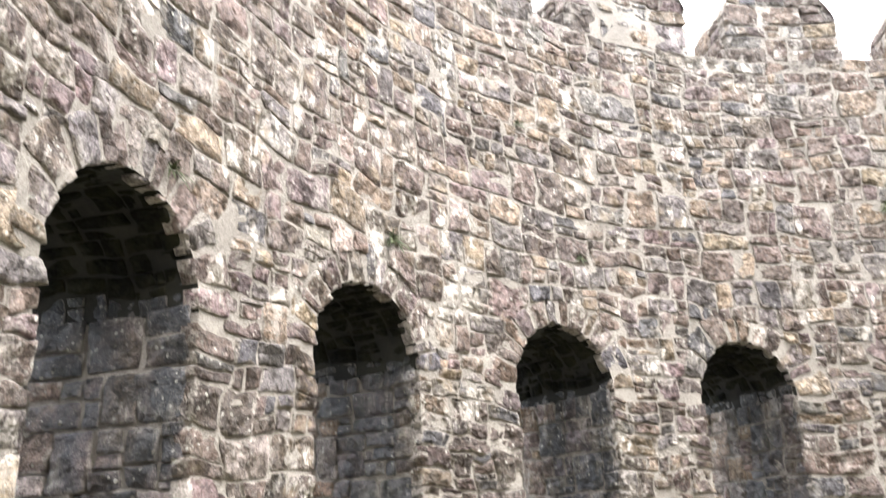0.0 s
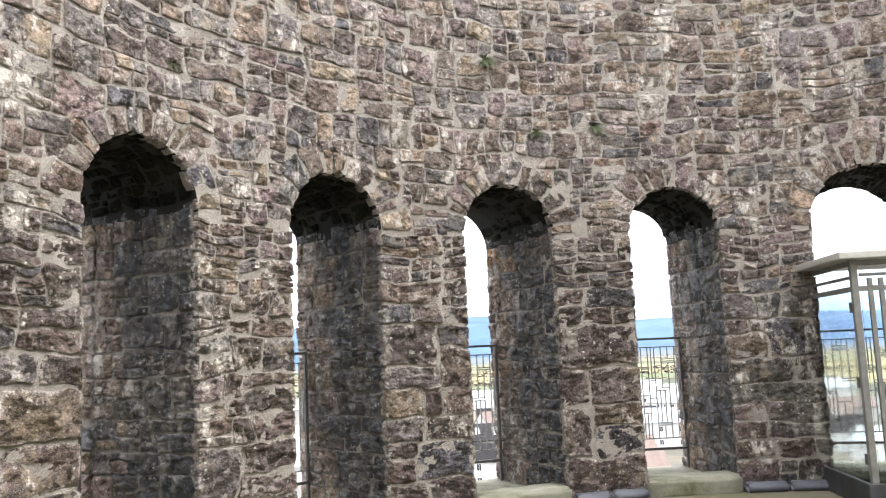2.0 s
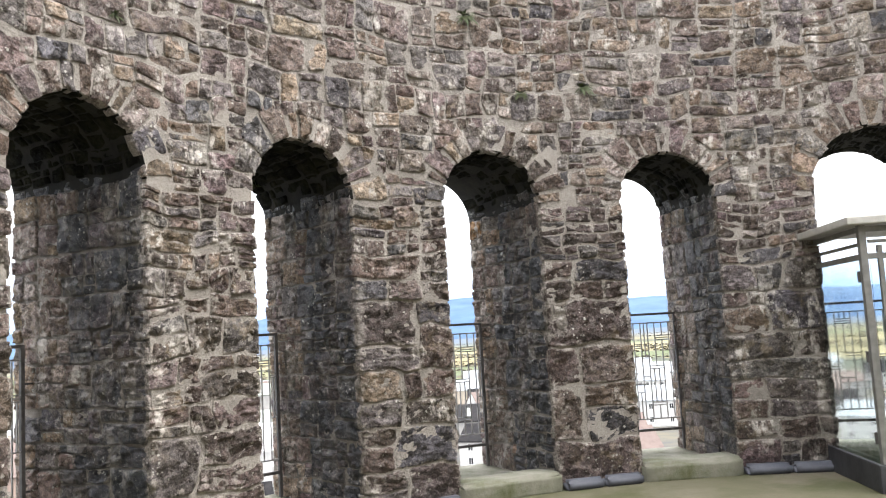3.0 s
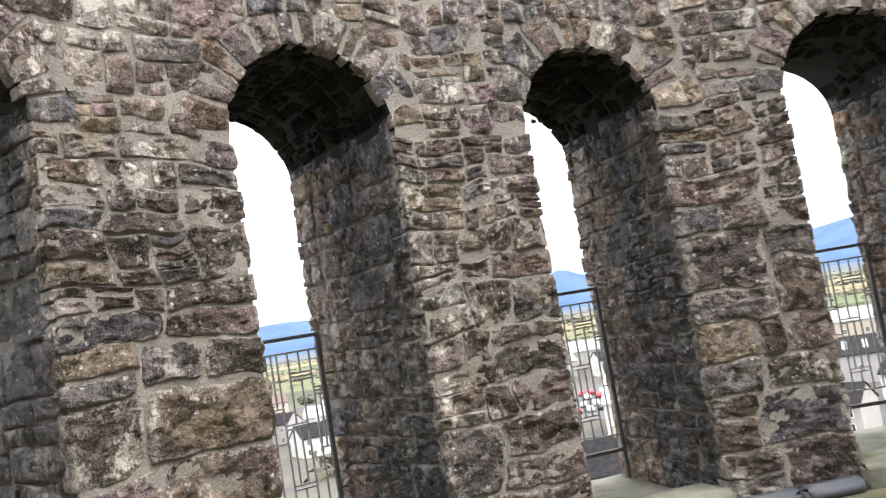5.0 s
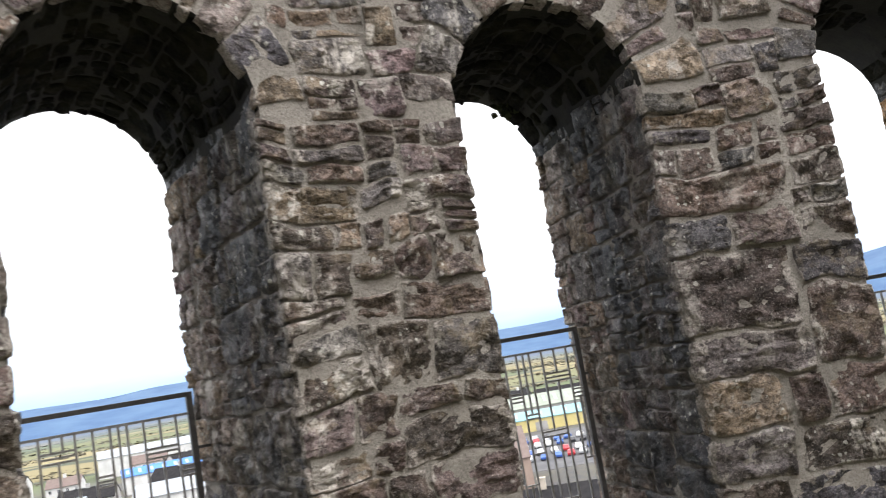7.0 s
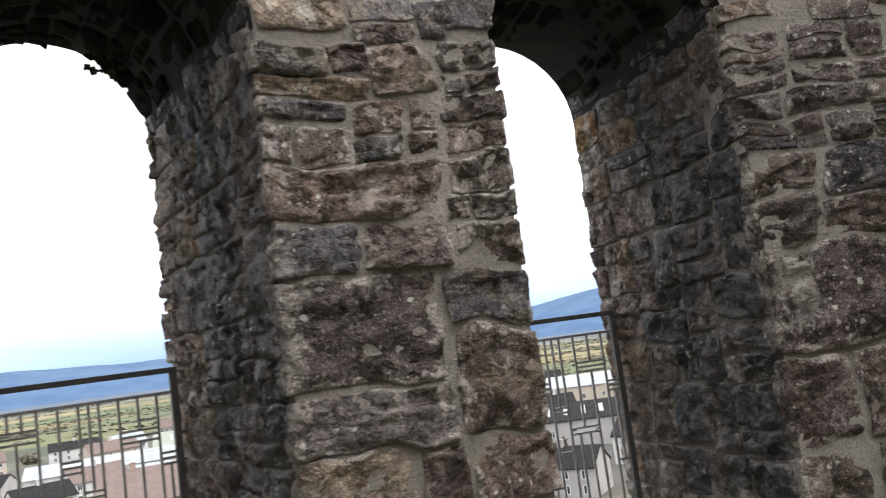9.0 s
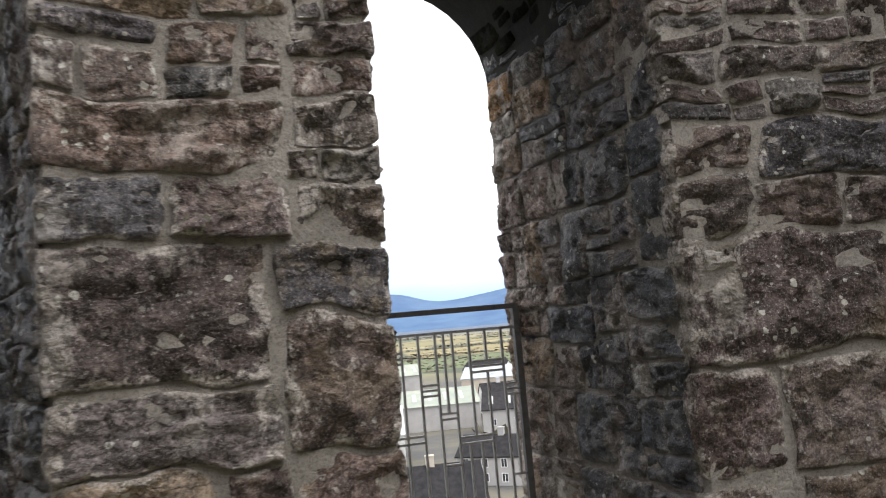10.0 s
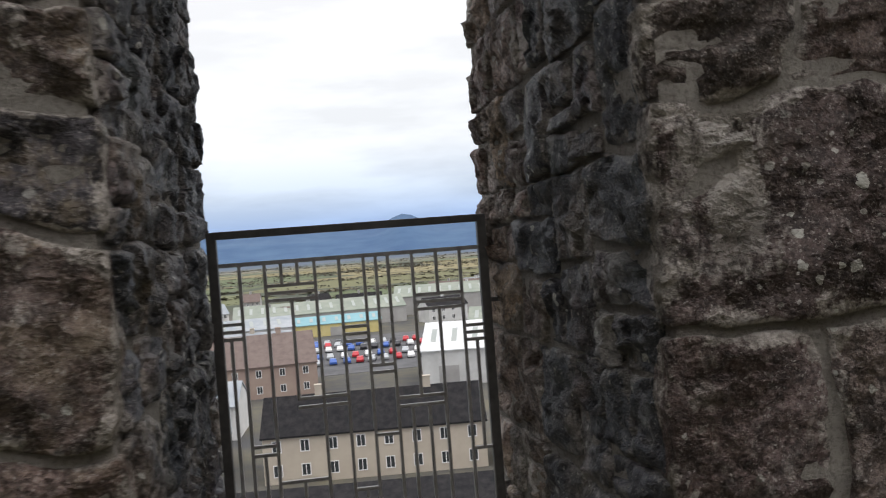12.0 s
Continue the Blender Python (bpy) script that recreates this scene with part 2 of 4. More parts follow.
def on_ring(k):
    uc, hw = math.radians(WINDOWS[k][0]) * RIN, WINDOWS[k][1]
    return lambda u, z, d: on_wall(uc - (hw + z) * np.cos(u / hw), SPRING + (hw + z) * np.sin(u / hw), d)


def value_noise(x, y, z, f):
    """Smooth lattice noise in -1..1 on arrays."""
    p = [np.asarray(q) * f + o for q, o in ((x, 17.3), (y, 41.7), (z, 93.1))]
    i = [np.floor(q).astype(np.int64) for q in p]
    w = [q - j for q, j in zip(p, i)]
    w = [q * q * (3 - 2 * q) for q in w]
    out = 0
    for a in (0, 1):
        for b in (0, 1):
            for c in (0, 1):
                h = ((i[0] + a) * 73856093 ^ (i[1] + b) * 19349663 ^ (i[2] + c) * 83492791) & 0xFFFFFF
                h = (h * 1103515245 + 12345) & 0x7FFFFFFF
                h = ((h >> 7) * 69069 + 5) & 0xFFFF
                out = out + (w[0] if a else 1 - w[0]) * (w[1] if b else 1 - w[1]) * (w[2] if c else 1 - w[2]) * (h / 32767.5 - 1)
    return out


def chips(u, z, seed, size):
    """Broken facets: cells with a height and a tilt of their own."""
    p, q = u / size, z / (0.6 * size)
    i0, j0 = np.floor(p).astype(np.int64), np.floor(q).astype(np.int64)
    best, out = np.full(p.shape, 1e9), np.zeros(p.shape)
    sd = np.floor(seed * 10).astype(np.int64)
    for a in (-1, 0, 1):
        for b in (-1, 0, 1):
            i, j = i0 + a, j0 + b
            h = (i * 73856093 ^ j * 19349663 ^ sd * 83492791) & 0xFFFFFF
            h = (h * 1103515245 + 12345) & 0x7FFFFFFF
            r1, r2, r3, r4, r5 = ((h >> k & 63) / 63.0 for k in (2, 7, 12, 17, 23))
            dx, dz = p - i - r1, q - j - r2
            dist = dx * dx + dz * dz
            val = (r3 - 0.5) + 0.9 * (r4 - 0.5) * dx + 1.1 * (r5 - 0.35) * dz
            out, best = np.where(dist < best, val, out), np.minimum(dist, best)
    return out


PALETTE = np.array((1.03, 0.99, 1.04)) * 1.05 * np.array([(0.150, 0.120, 0.100), (0.152, 0.144, 0.138), (0.112, 0.090, 0.078), (0.225, 0.182, 0.132), (0.158, 0.124, 0.120), (0.26, 0.235, 0.205), (0.085, 0.086, 0.094)])


def tones(n, pale, dark):
    """One tint a stone; pale and dark shift the mixture of stones."""
    w = np.array([0.26, 0.18, 0.20 * dark, 0.12 * pale, 0.14, 0.07 * pale, 0.06 * dark])
    c = PALETTE[rng.choice(len(PALETTE), n, p=w / w.sum())]
    return c * rng.uniform(0.66, 1.3, (n, 1)) * rng.uniform(0.96, 1.04, (n, 3))


def split(u0, u1, z0, z1, size):
    """Cuts a stretch of wall at random into stones: first uneven beds, then blocks, some of them cut again."""
    out, z = [], z0
    while z < z1 - 0.01:
        wide, high = size((u0 + u1) / 2, z)
        wide, high = wide * rng.uniform(0.85, 1.25), high * rng.uniform(0.8, 1.25)
        h = high * rng.uniform(1.1, 2.2)
        if z + h > z1 - 0.6 * high:
            h = z1 - z
        todo = [(u0, u1, z, z + h)]
        while todo:
            a, b, c, e = todo.pop()
            w, t = b - a, e - c
            lim_w, lim_h = wide * rng.uniform(0.55, 2.1), high * rng.uniform(0.6, 1.9)
            if w > lim_w * 2.2 or (w > lim_w and w / wide > t / high):
                m = a + w * rng.uniform(0.3, 0.7)
                todo += [(a, m, c, e), (m, b, c, e)]
            elif t > lim_h:
                m = c + t * rng.uniform(0.33, 0.67)
                todo += [(a, b, c, m), (a, b, m, e)]
            else:
                out.append((a, b, c, e))
        z += h
    return out


def wall_size(u, z):
    if z < 1.15:
        return 0.6, 0.34
    if z < 1.75:
        return 0.38, 0.23
    if z < 2.4:
        return 0.26, 0.145
    if z < 3.4:
        return 0.27, 0.165
    return 0.30, 0.195


PROFILE = (-1.0, -0.9, -0.62, -0.2, 0.2, 0.62, 0.9, 1.0)
FINE = (-1.0, -0.94, -0.86, -0.76, -0.64, -0.51, -0.38, -0.25, -0.12, 0.0, 0.12, 0.25, 0.38, 0.51, 0.64, 0.76, 0.86, 0.94, 1.0)


def stone_arrays(rects, mapping, thick=0.016, warp=0.05, gap=0.0045, chop=0.12, ragged=1.0, push=None, span=None, profile=PROFILE, relief=1.0):
    """Vertices (n stones, m points, 3) and the faces of one stone."""
    r = np.array(rects, float)
    n, k = len(r), len(profile)
    s, t = np.meshgrid(profile, profile)
    s, t = s.ravel()[None], t.ravel()[None]
    cu, cz = (r[:, :1] + r[:, 1:2]) / 2, (r[:, 2:3] + r[:, 3:]) / 2
    g = gap * rng.uniform(0.4, 1.7, (n, 1))
    hu, hz = (r[:, 1:2] - r[:, :1]) / 2 - g, (r[:, 3:] - r[:, 2:3]) / 2 - g
    corner = rng.uniform(0, 1, (n, 4)) ** 2 * chop
    cut = rng.uniform(0, 1, (n, 4)) ** 2 * chop
    q = [(1 + a * s) * (1 + b * t) / 4 for a, b in ((-1, -1), (1, -1), (-1, 1), (1, 1))]
    cs = sum(q[i] * (1 - corner[:, i:i + 1]) for i in range(4))
    ct = sum(q[i] * (1 - cut[:, i:i + 1]) for i in range(4))
    if span:
        cs = np.where((r[:, :1] <= span[0] + 1e-6) & (s < 0) | (r[:, 1:2] >= span[1] - 1e-6) & (s > 0), 1.0, cs)
    roundness = 1 - rng.uniform(0.0, 0.07, (n, 1)) * (np.abs(s) ** 6) * (np.abs(t) ** 6)
    u, z = cu + hu * s * cs * roundness, cz + hz * t * ct * roundness
    e = np.maximum(np.abs(s), np.abs(t))
    small = np.minimum(1.0, np.minimum(hu, hz) / 0.06)
    h = thick * rng.uniform(0.45, 1.35, (n, 1))
    off = rng.uniform(0, 50, (n, 1))
    sink = np.clip(0.5 + 0.55 * value_noise(u, z, off + 21, 6), -0.1, 0.9)
    d = h * (sink + (1 - sink) * (1 - e ** 9))
    d = d + 0.013 + rng.normal(0, 0.006, (n, 1)) * s + rng.normal(0, 0.006, (n, 1)) * t
    u2 = u + ragged * small * (0.011 * value_noise(u, z, off, 9) + 0.008 * value_noise(u, off, z, 26))
    z2 = z + ragged * small * (0.009 * value_noise(off, u, z, 9) + 0.007 * value_noise(z, u, off, 26))
    ridge = 1 - 2 * np.abs(value_noise(u * 0.8, z * 1.8, off, 5.5)) + 0.5 * (1 - 2 * np.abs(value_noise(u, z * 1.6, off + 5, 15)))
    if k > 10:
        d = d + (1 - 0.7 * e ** 6) * small * relief * (0.030 * chips(u2, z2, off, 0.15) + 0.013 * chips(u2, z2, off + 3, 0.055))
    else:
        d = d + (1 - 0.7 * e ** 6) * small * relief * 0.018 * chips(u2, z2, off, 0.12)
    d = d + (1 - 0.6 * e ** 4) * small * relief * 0.6 * (0.008 * ridge + 0.012 * value_noise(u, z, off + 9, 5) + 0.009 * value_noise(u, z * 1.5, off + 3, 22) + (0.007 * value_noise(u, z * 1.4, off + 8, 45) + 0.011 * (0.4 - np.abs(value_noise(u * 0.8, z * 1.9, off + 4, 20))) if k > 10 else 0))
    if warp:
        hold = 1.0
        if span:
            hold = np.clip(np.minimum(u2 - span[0], span[1] - u2) / 0.22, 0, 1)
        k1, k2 = u2 + 0 * z2, z2 + 0 * u2
        u2 = k1 + hold * (warp * value_noise(k1, k2, k1 * 0 + 2.5, 2.6) + 0.5 * warp * value_noise(k1, k2, k1 * 0 + 7.5, 7))
        z2 = k2 + 0.9 * warp * value_noise(k1, k2, k1 * 0 + 12.5, 2.2) + 0.45 * warp * value_noise(k1, k2, k1 * 0 + 19.5, 7)
    if push:
        u2, z2 = push(u2, z2)
    idx = np.arange(k * k).reshape(k, k)
    ring = np.concatenate([idx[0, :-1], idx[:-1, -1], idx[-1, :0:-1], idx[:0:-1, 0]])
    u3, z3 = np.concatenate([u2, u2[:, ring]], 1), np.concatenate([z2, z2[:, ring]], 1)
    d3 = np.concatenate([d, np.full((n, len(ring)), -0.07)], 1)
    x, y, zz = mapping(u3, z3, d3)
    v = np.stack([x, y, zz], -1)
    quads = [(idx[i, j], idx[i, j + 1], idx[i + 1, j + 1], idx[i + 1, j]) for i in range(k - 1) for j in range(k - 1)]
    m = len(ring)
    quads += [(ring[(i + 1) % m], ring[i], k * k + i, k * k + (i + 1) % m) for i in range(m)]
    edge = np.concatenate([np.broadcast_to(e, (n, k * k)), np.ones((n, m))], 1)
    return v, np.array(quads), edge


def mesh_of(name, v, f, mat, colours=None, smooth=True):
    me = bpy.data.meshes.new(name)
    me.from_pydata(v.reshape(-1, 3).tolist(), [], f.tolist())
    me.materials.append(mat)
    if colours is not None:
        at = me.attributes.new("tone", "FLOAT_COLOR", "POINT")
        at.data.foreach_set("color", colours.astype(np.float32).ravel())
    me.polygons.foreach_set("use_smooth", [smooth] * len(me.polygons))
    me.update()
    return me


def consistent(me):
    bm = bmesh.new()
    bm.from_mesh(me)
    bmesh.ops.recalc_face_normals(bm, faces=bm.faces)
    bm.to_mesh(me)
    bm.free()


SKYLIT = set()
LOOSE = []      # stones to be joined: (vertices, faces, tints)
SINGLE = []     # stones of their own: (vertices, faces, tint, material)


def lay(rects, mapping, pale=1.0, dark=1.0, single=None, shade=1.0, tint=None, mat=None, **kw):
    if not rects:
        return
    v, f, e = stone_arrays(rects, mapping, **kw)
    c = tones(len(rects), pale, dark) * shade
    if tint:
        c[:] = tint
    c = np.concatenate([np.repeat(c[:, None], e.shape[1], 1), e[..., None]], 2)
    own = np.array([bool(single and single(*q)) for q in rects])
    for i in np.nonzero(own)[0]:
        SINGLE.append((v[i], f, c[i], mat or STONE))
    if (~own).any():
        LOOSE.append((v[~own], f, c[~own]))


def joined(name, parts, mat, parent, label):
    vs, fs, cs, base = [], [], [], 0
    for v, f, c in parts:
        n, m = v.shape[:2]
        vs.append(v.reshape(-1, 3))
        fs.append((f[None] + base + (np.arange(n) * m)[:, None, None]).reshape(-1, 4))
        cs.append(c.reshape(-1, 4))
        base += n * m
    me = mesh_of(name, np.concatenate(vs), np.concatenate(fs), mat, np.concatenate(cs))
    consistent(me)
    ob = new(name, me)
    ob.parent = parent
    return tagged(ob, label, kind="stuff")


def box_mesh(bm, x0, x1, y0, y1, z0, z1, m=Matrix()):
    vs = [bm.verts.new(m @ Vector(p)) for p in ((x0, y0, z0), (x1, y0, z0), (x1, y1, z0), (x0, y1, z0), (x0, y0, z1), (x1, y0, z1), (x1, y1, z1), (x0, y1, z1))]
    fs = [bm.faces.new([vs[i] for i in q]) for q in ((3, 2, 1, 0), (4, 5, 6, 7), (0, 1, 5, 4), (1, 2, 6, 5), (2, 3, 7, 6), (3, 0, 4, 7))]
    return vs, fs


def finish(bm, name, mat, parent=None, bevel=0.0, smooth=False):
    if bevel:
        bmesh.ops.bevel(bm, geom=list(bm.edges), offset=bevel, segments=2, affect="EDGES", profile=0.6)
    bmesh.ops.recalc_face_normals(bm, faces=bm.faces)
    me = bpy.data.meshes.new(name)
    bm.to_mesh(me)
    bm.free()
    for f in me.polygons:
        f.use_smooth = smooth
    me.materials.append(mat)
    ob = new(name, me)
    if parent:
        ob.parent = parent
    return ob


def window_pose(k, v=None, z=0.0):
    a, hw = WINDOWS[k]
    x, y, zz = local(k, 0, math.sqrt(RIN ** 2 - hw ** 2) if v is None else v, z)
    return pose(x, y, zz, 0, 0, -a)


# ---- the large structure ----
CORE = [(a, hw + 0.021) for a, hw in WINDOWS]


def core_edge(k, side):
    a, hw = CORE[k]
    return a + side * math.degrees(math.asin(hw / RIN))


def tower_wall():
    """The round wall's mortar core with its arched openings, as one thick shell."""
    knots_in, knots_out = [], []
    angles = set(np.round(np.arange(-180, 180, 2.0), 4))
    for k, (a, hw) in enumerate(CORE):
        lo, hi = core_edge(k, -1), core_edge(k, 1)
        angles = {q for q in angles if not lo - 0.3 < q < hi + 0.3}
        for x in -hw * np.cos(np.linspace(0, np.pi, 19)):
            angles.add(a + math.degrees(math.asin(np.clip(x / RIN, -1, 1))))
        for s in (-1, 1):
            knots_in.append(a + s * math.degrees(math.asin(hw / RIN)))
            knots_out.append(a + s * math.degrees(math.asin((hw - 1.5 * SPLAY.get((k, s), 0.012)) / ROUT)))
    knots_in, knots_out = [-180] + knots_in + [180], [-180] + knots_out + [180]
    angles = sorted(angles)
    bm = bmesh.new()

    def inside(a):
        for k, (c, hw) in enumerate(CORE):
            if core_edge(k, -1) + 1e-3 < a < core_edge(k, 1) - 1e-3:
                return k
        return None

    def arch(a, k):
        c, hw = CORE[k]
        x = RIN * math.sin(math.radians(a - c))
        return SPRING + math.sqrt(max(0.0, hw * hw - x * x))

    def point(a, z, outer):
        if outer:
            a = np.interp(a, knots_in, knots_out)
        r = math.radians(a)
        rad = ROUT if outer else RIN - 0.0155
        return bm.verts.new((CX + rad * math.sin(r), CY + rad * math.cos(r), z))

    low = FLOOR_Z - 0.2
    n = len(angles)
    for i in range(n):
        a, b = angles[i], angles[(i + 1) % n]
        k = inside((a + b) / 2 if b > a else 180)
        za, zb = (arch(a, k), arch(b, k)) if k is not None else (low, low)
        levels = [0.0, 0.25, 0.5, 0.75, 1.0]
        grid = {}
        for o in (0, 1):
            for j, f in enumerate(levels):
                grid[o, 0, j] = point(a, za + (WALL_TOP - za) * f, o)
                grid[o, 1, j] = point(b, zb + (WALL_TOP - zb) * f, o)
            for j in range(4):
                q = [grid[o, 0, j], grid[o, 1, j], grid[o, 1, j + 1], grid[o, 0, j + 1]]
                bm.faces.new(q)
        bm.faces.new([grid[0, 0, 4], grid[0, 1, 4], grid[1, 1, 4], grid[1, 0, 4]])
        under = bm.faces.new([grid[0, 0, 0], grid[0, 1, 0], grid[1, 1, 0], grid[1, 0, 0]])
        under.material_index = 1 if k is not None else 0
    for k in range(len(WINDOWS)):
        for s in (-1, 1):
            a = core_edge(k, s)
            bm.faces.new([point(a, low, 0), point(a, SPRING, 0), point(a, SPRING, 1), point(a, low, 1)])
    bmesh.ops.remove_doubles(bm, verts=bm.verts, dist=0.0005)
    ob = finish(bm, "wall_round", MORTAR)
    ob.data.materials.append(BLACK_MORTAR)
    return ob


WALL = tagged(tower_wall(), "round rubble stone tower wall with arched openings and pale mortar", "wall", kind="structure")


def tower_shaft():
    bm = bmesh.new()
    ring = [[bm.verts.new((CX + (ROUT + (0.4 if j else 0)) * math.sin(i * math.tau / 72), CY + (ROUT + (0.4 if j else 0)) * math.cos(i * math.tau / 72), (FLOOR_Z - 0.2, -25.5)[j])) for i in range(72)] for j in (0, 1)]
    for i in range(72):
        bm.faces.new([ring[0][i], ring[0][i - 1], ring[1][i - 1], ring[1][i]])
    return finish(bm, "wall_shaft", MORTAR)


tagged(tower_shaft(), "tall round stone shaft of the tower below the wall walk", "wall", kind="structure")


def floor_slab():
    bm = bmesh.new()
    rings = [[bm.verts.new((CX + q * math.sin(i * math.tau / 72), CY + q * math.cos(i * math.tau / 72), z)) for i in range(72)] for q, z in ((RIN + 0.3, FLOOR_Z), (RIN + 0.3, FLOOR_Z - 0.2))]
    bm.faces.new(rings[0])
    bm.faces.new(rings[1][::-1])
    for i in range(72):
        bm.faces.new([rings[0][i], rings[0][i - 1], rings[1][i - 1], rings[1][i]])
    return finish(bm, "floor", FLOOR)


tagged(floor_slab(), "moss-stained weathered roof slab inside the tower", "floor", kind="structure")

# ---- stones of the wall ----
RING = 0.30


def near_end(u0, u1, z0, z1):
    return -1.35 < u0 and u1 < 1.9 and -0.3 < z0 < 2.75


def push_arch(u, z):
    for a, hw in WINDOWS:
        uc, rr = math.radians(a) * RIN, hw + RING * 0.72
        dx, dz = u - uc, z - SPRING
        dist = np.sqrt(dx * dx + dz * dz) + 1e-6
        f = np.where((dist < rr) & (dz > -0.03), rr / dist, 1.0)
        u, z = uc + dx * f, SPRING + dz * f
    return u, z


def clear_of_arch(q):
    u, z = (q[0] + q[1]) / 2, (q[2] + q[3]) / 2
    return all(math.hypot(u - math.radians(a) * RIN, z - SPRING) > hw + RING * 0.8 for a, hw in WINDOWS)


# recesses left by fallen stones: place along the wall, height
GAPS = [(-2.60, 2.12), (-2.665, 1.78), (0.454, 4.26), (-0.745, 1.88), (-5.72, 4.11), (-2.61, 4.66), (-6.77, 2.06), (1.338, 1.94)]


def fallen(q):
    return q[3] - q[2] < 0.17 and q[1] - q[0] < 0.35 and any(q[0] < u < q[1] and q[2] < z < q[3] for u, z in GAPS)


def edge_u(k, side):
    return math.radians(edge_deg(k, side)) * RIN


ends = [(math.radians(-92) * RIN, edge_u(0, -1) + 0.005)]
ends += [(edge_u(k, 1) - 0.005, edge_u(k + 1, -1) + 0.005) for k in range(len(WINDOWS) - 1)]
ends += [(edge_u(6, 1) - 0.005, math.radians(64) * RIN)]
for i, (a, b) in enumerate(ends):
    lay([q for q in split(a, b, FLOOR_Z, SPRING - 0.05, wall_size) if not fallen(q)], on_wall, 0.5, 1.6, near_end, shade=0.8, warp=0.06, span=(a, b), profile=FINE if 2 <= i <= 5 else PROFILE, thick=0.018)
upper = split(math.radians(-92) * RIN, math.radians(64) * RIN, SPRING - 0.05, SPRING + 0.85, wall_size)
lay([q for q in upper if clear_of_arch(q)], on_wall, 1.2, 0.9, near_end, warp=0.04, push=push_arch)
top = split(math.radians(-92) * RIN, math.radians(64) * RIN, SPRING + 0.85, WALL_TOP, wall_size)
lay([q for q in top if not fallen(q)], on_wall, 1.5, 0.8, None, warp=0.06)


def jamb_size(u, z):
    return 0.25, 0.21


for k, (a, hw) in enumerate(WINDOWS):
    # voussoirs round the arch
    cuts, x = [0.0], 0.0
    while x < math.pi * hw - 0.06:
        x += rng.uniform(0.06, 0.19)
        cuts.append(min(x, math.pi * hw))
    cuts[-1] = math.pi * hw
    lay([(p, q, -0.012, RING * rng.uniform(0.7, 1.25)) for p, q in zip(cuts, cuts[1:])], on_ring(k), 1.3, 0.8, (lambda *q: True) if k in (3, 4) else None, warp=0.0, gap=0.005, chop=0.25, thick=0.012)
    DARKER_FROM = len(LOOSE)
    for s in (-1, 1):
        rects = split(0.02, ROUT - RIN, FLOOR_Z, SPRING + 0.03, jamb_size)
        # outer stones of right jambs: daylight from outside painted as a paler tint
        skylit = [q for q in rects if q[0] > 0.72 and s > 0]
        warm = [q for q in skylit if k == 4 and q[1] > 1.3 and q[2] < 2.42 < q[3]][:1]
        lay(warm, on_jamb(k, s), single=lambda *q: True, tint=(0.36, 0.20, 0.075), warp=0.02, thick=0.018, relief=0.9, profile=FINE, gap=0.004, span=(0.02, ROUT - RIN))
        lay([q for q in skylit if q not in warm], on_jamb(k, s), 2.2, 0.6, None, shade=1.45, warp=0.02, thick=0.018, relief=0.9, profile=FINE if k in (2, 3, 4) else PROFILE, gap=0.004, span=(0.02, ROUT - RIN))
        if skylit:
            SKYLIT.add(len(LOOSE) - 1)
        rects = [q for q in rects if q not in skylit]
        lay(rects, on_jamb(k, s), 0.6, 1.6, (lambda u0, u1, z0, z1: 0.0 < z0 < 2.0) if (k, s) == (4, 1) else None, mat=STONE_DARKER, warp=0.02, thick=0.018, relief=0.9, profile=FINE if s > 0 and k in (2, 3, 4) or (k, s) == (4, -1) else PROFILE, gap=0.004, span=(0.02, ROUT - RIN))
    # vault stones hold the arch's shade in their tint, the feet less of it
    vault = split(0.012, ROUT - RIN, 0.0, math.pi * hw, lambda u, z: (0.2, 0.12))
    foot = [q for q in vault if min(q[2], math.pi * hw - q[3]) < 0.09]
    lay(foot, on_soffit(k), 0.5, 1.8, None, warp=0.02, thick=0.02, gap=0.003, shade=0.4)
    VAULT_SHADE_FROM = len(LOOSE)
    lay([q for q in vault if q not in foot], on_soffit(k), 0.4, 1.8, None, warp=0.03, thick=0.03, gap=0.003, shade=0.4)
    for i in set(range(DARKER_FROM, len(LOOSE))) - SKYLIT:
        LOOSE[i] = (*LOOSE[i][:3], "soot" if i >= VAULT_SHADE_FROM else "damp")


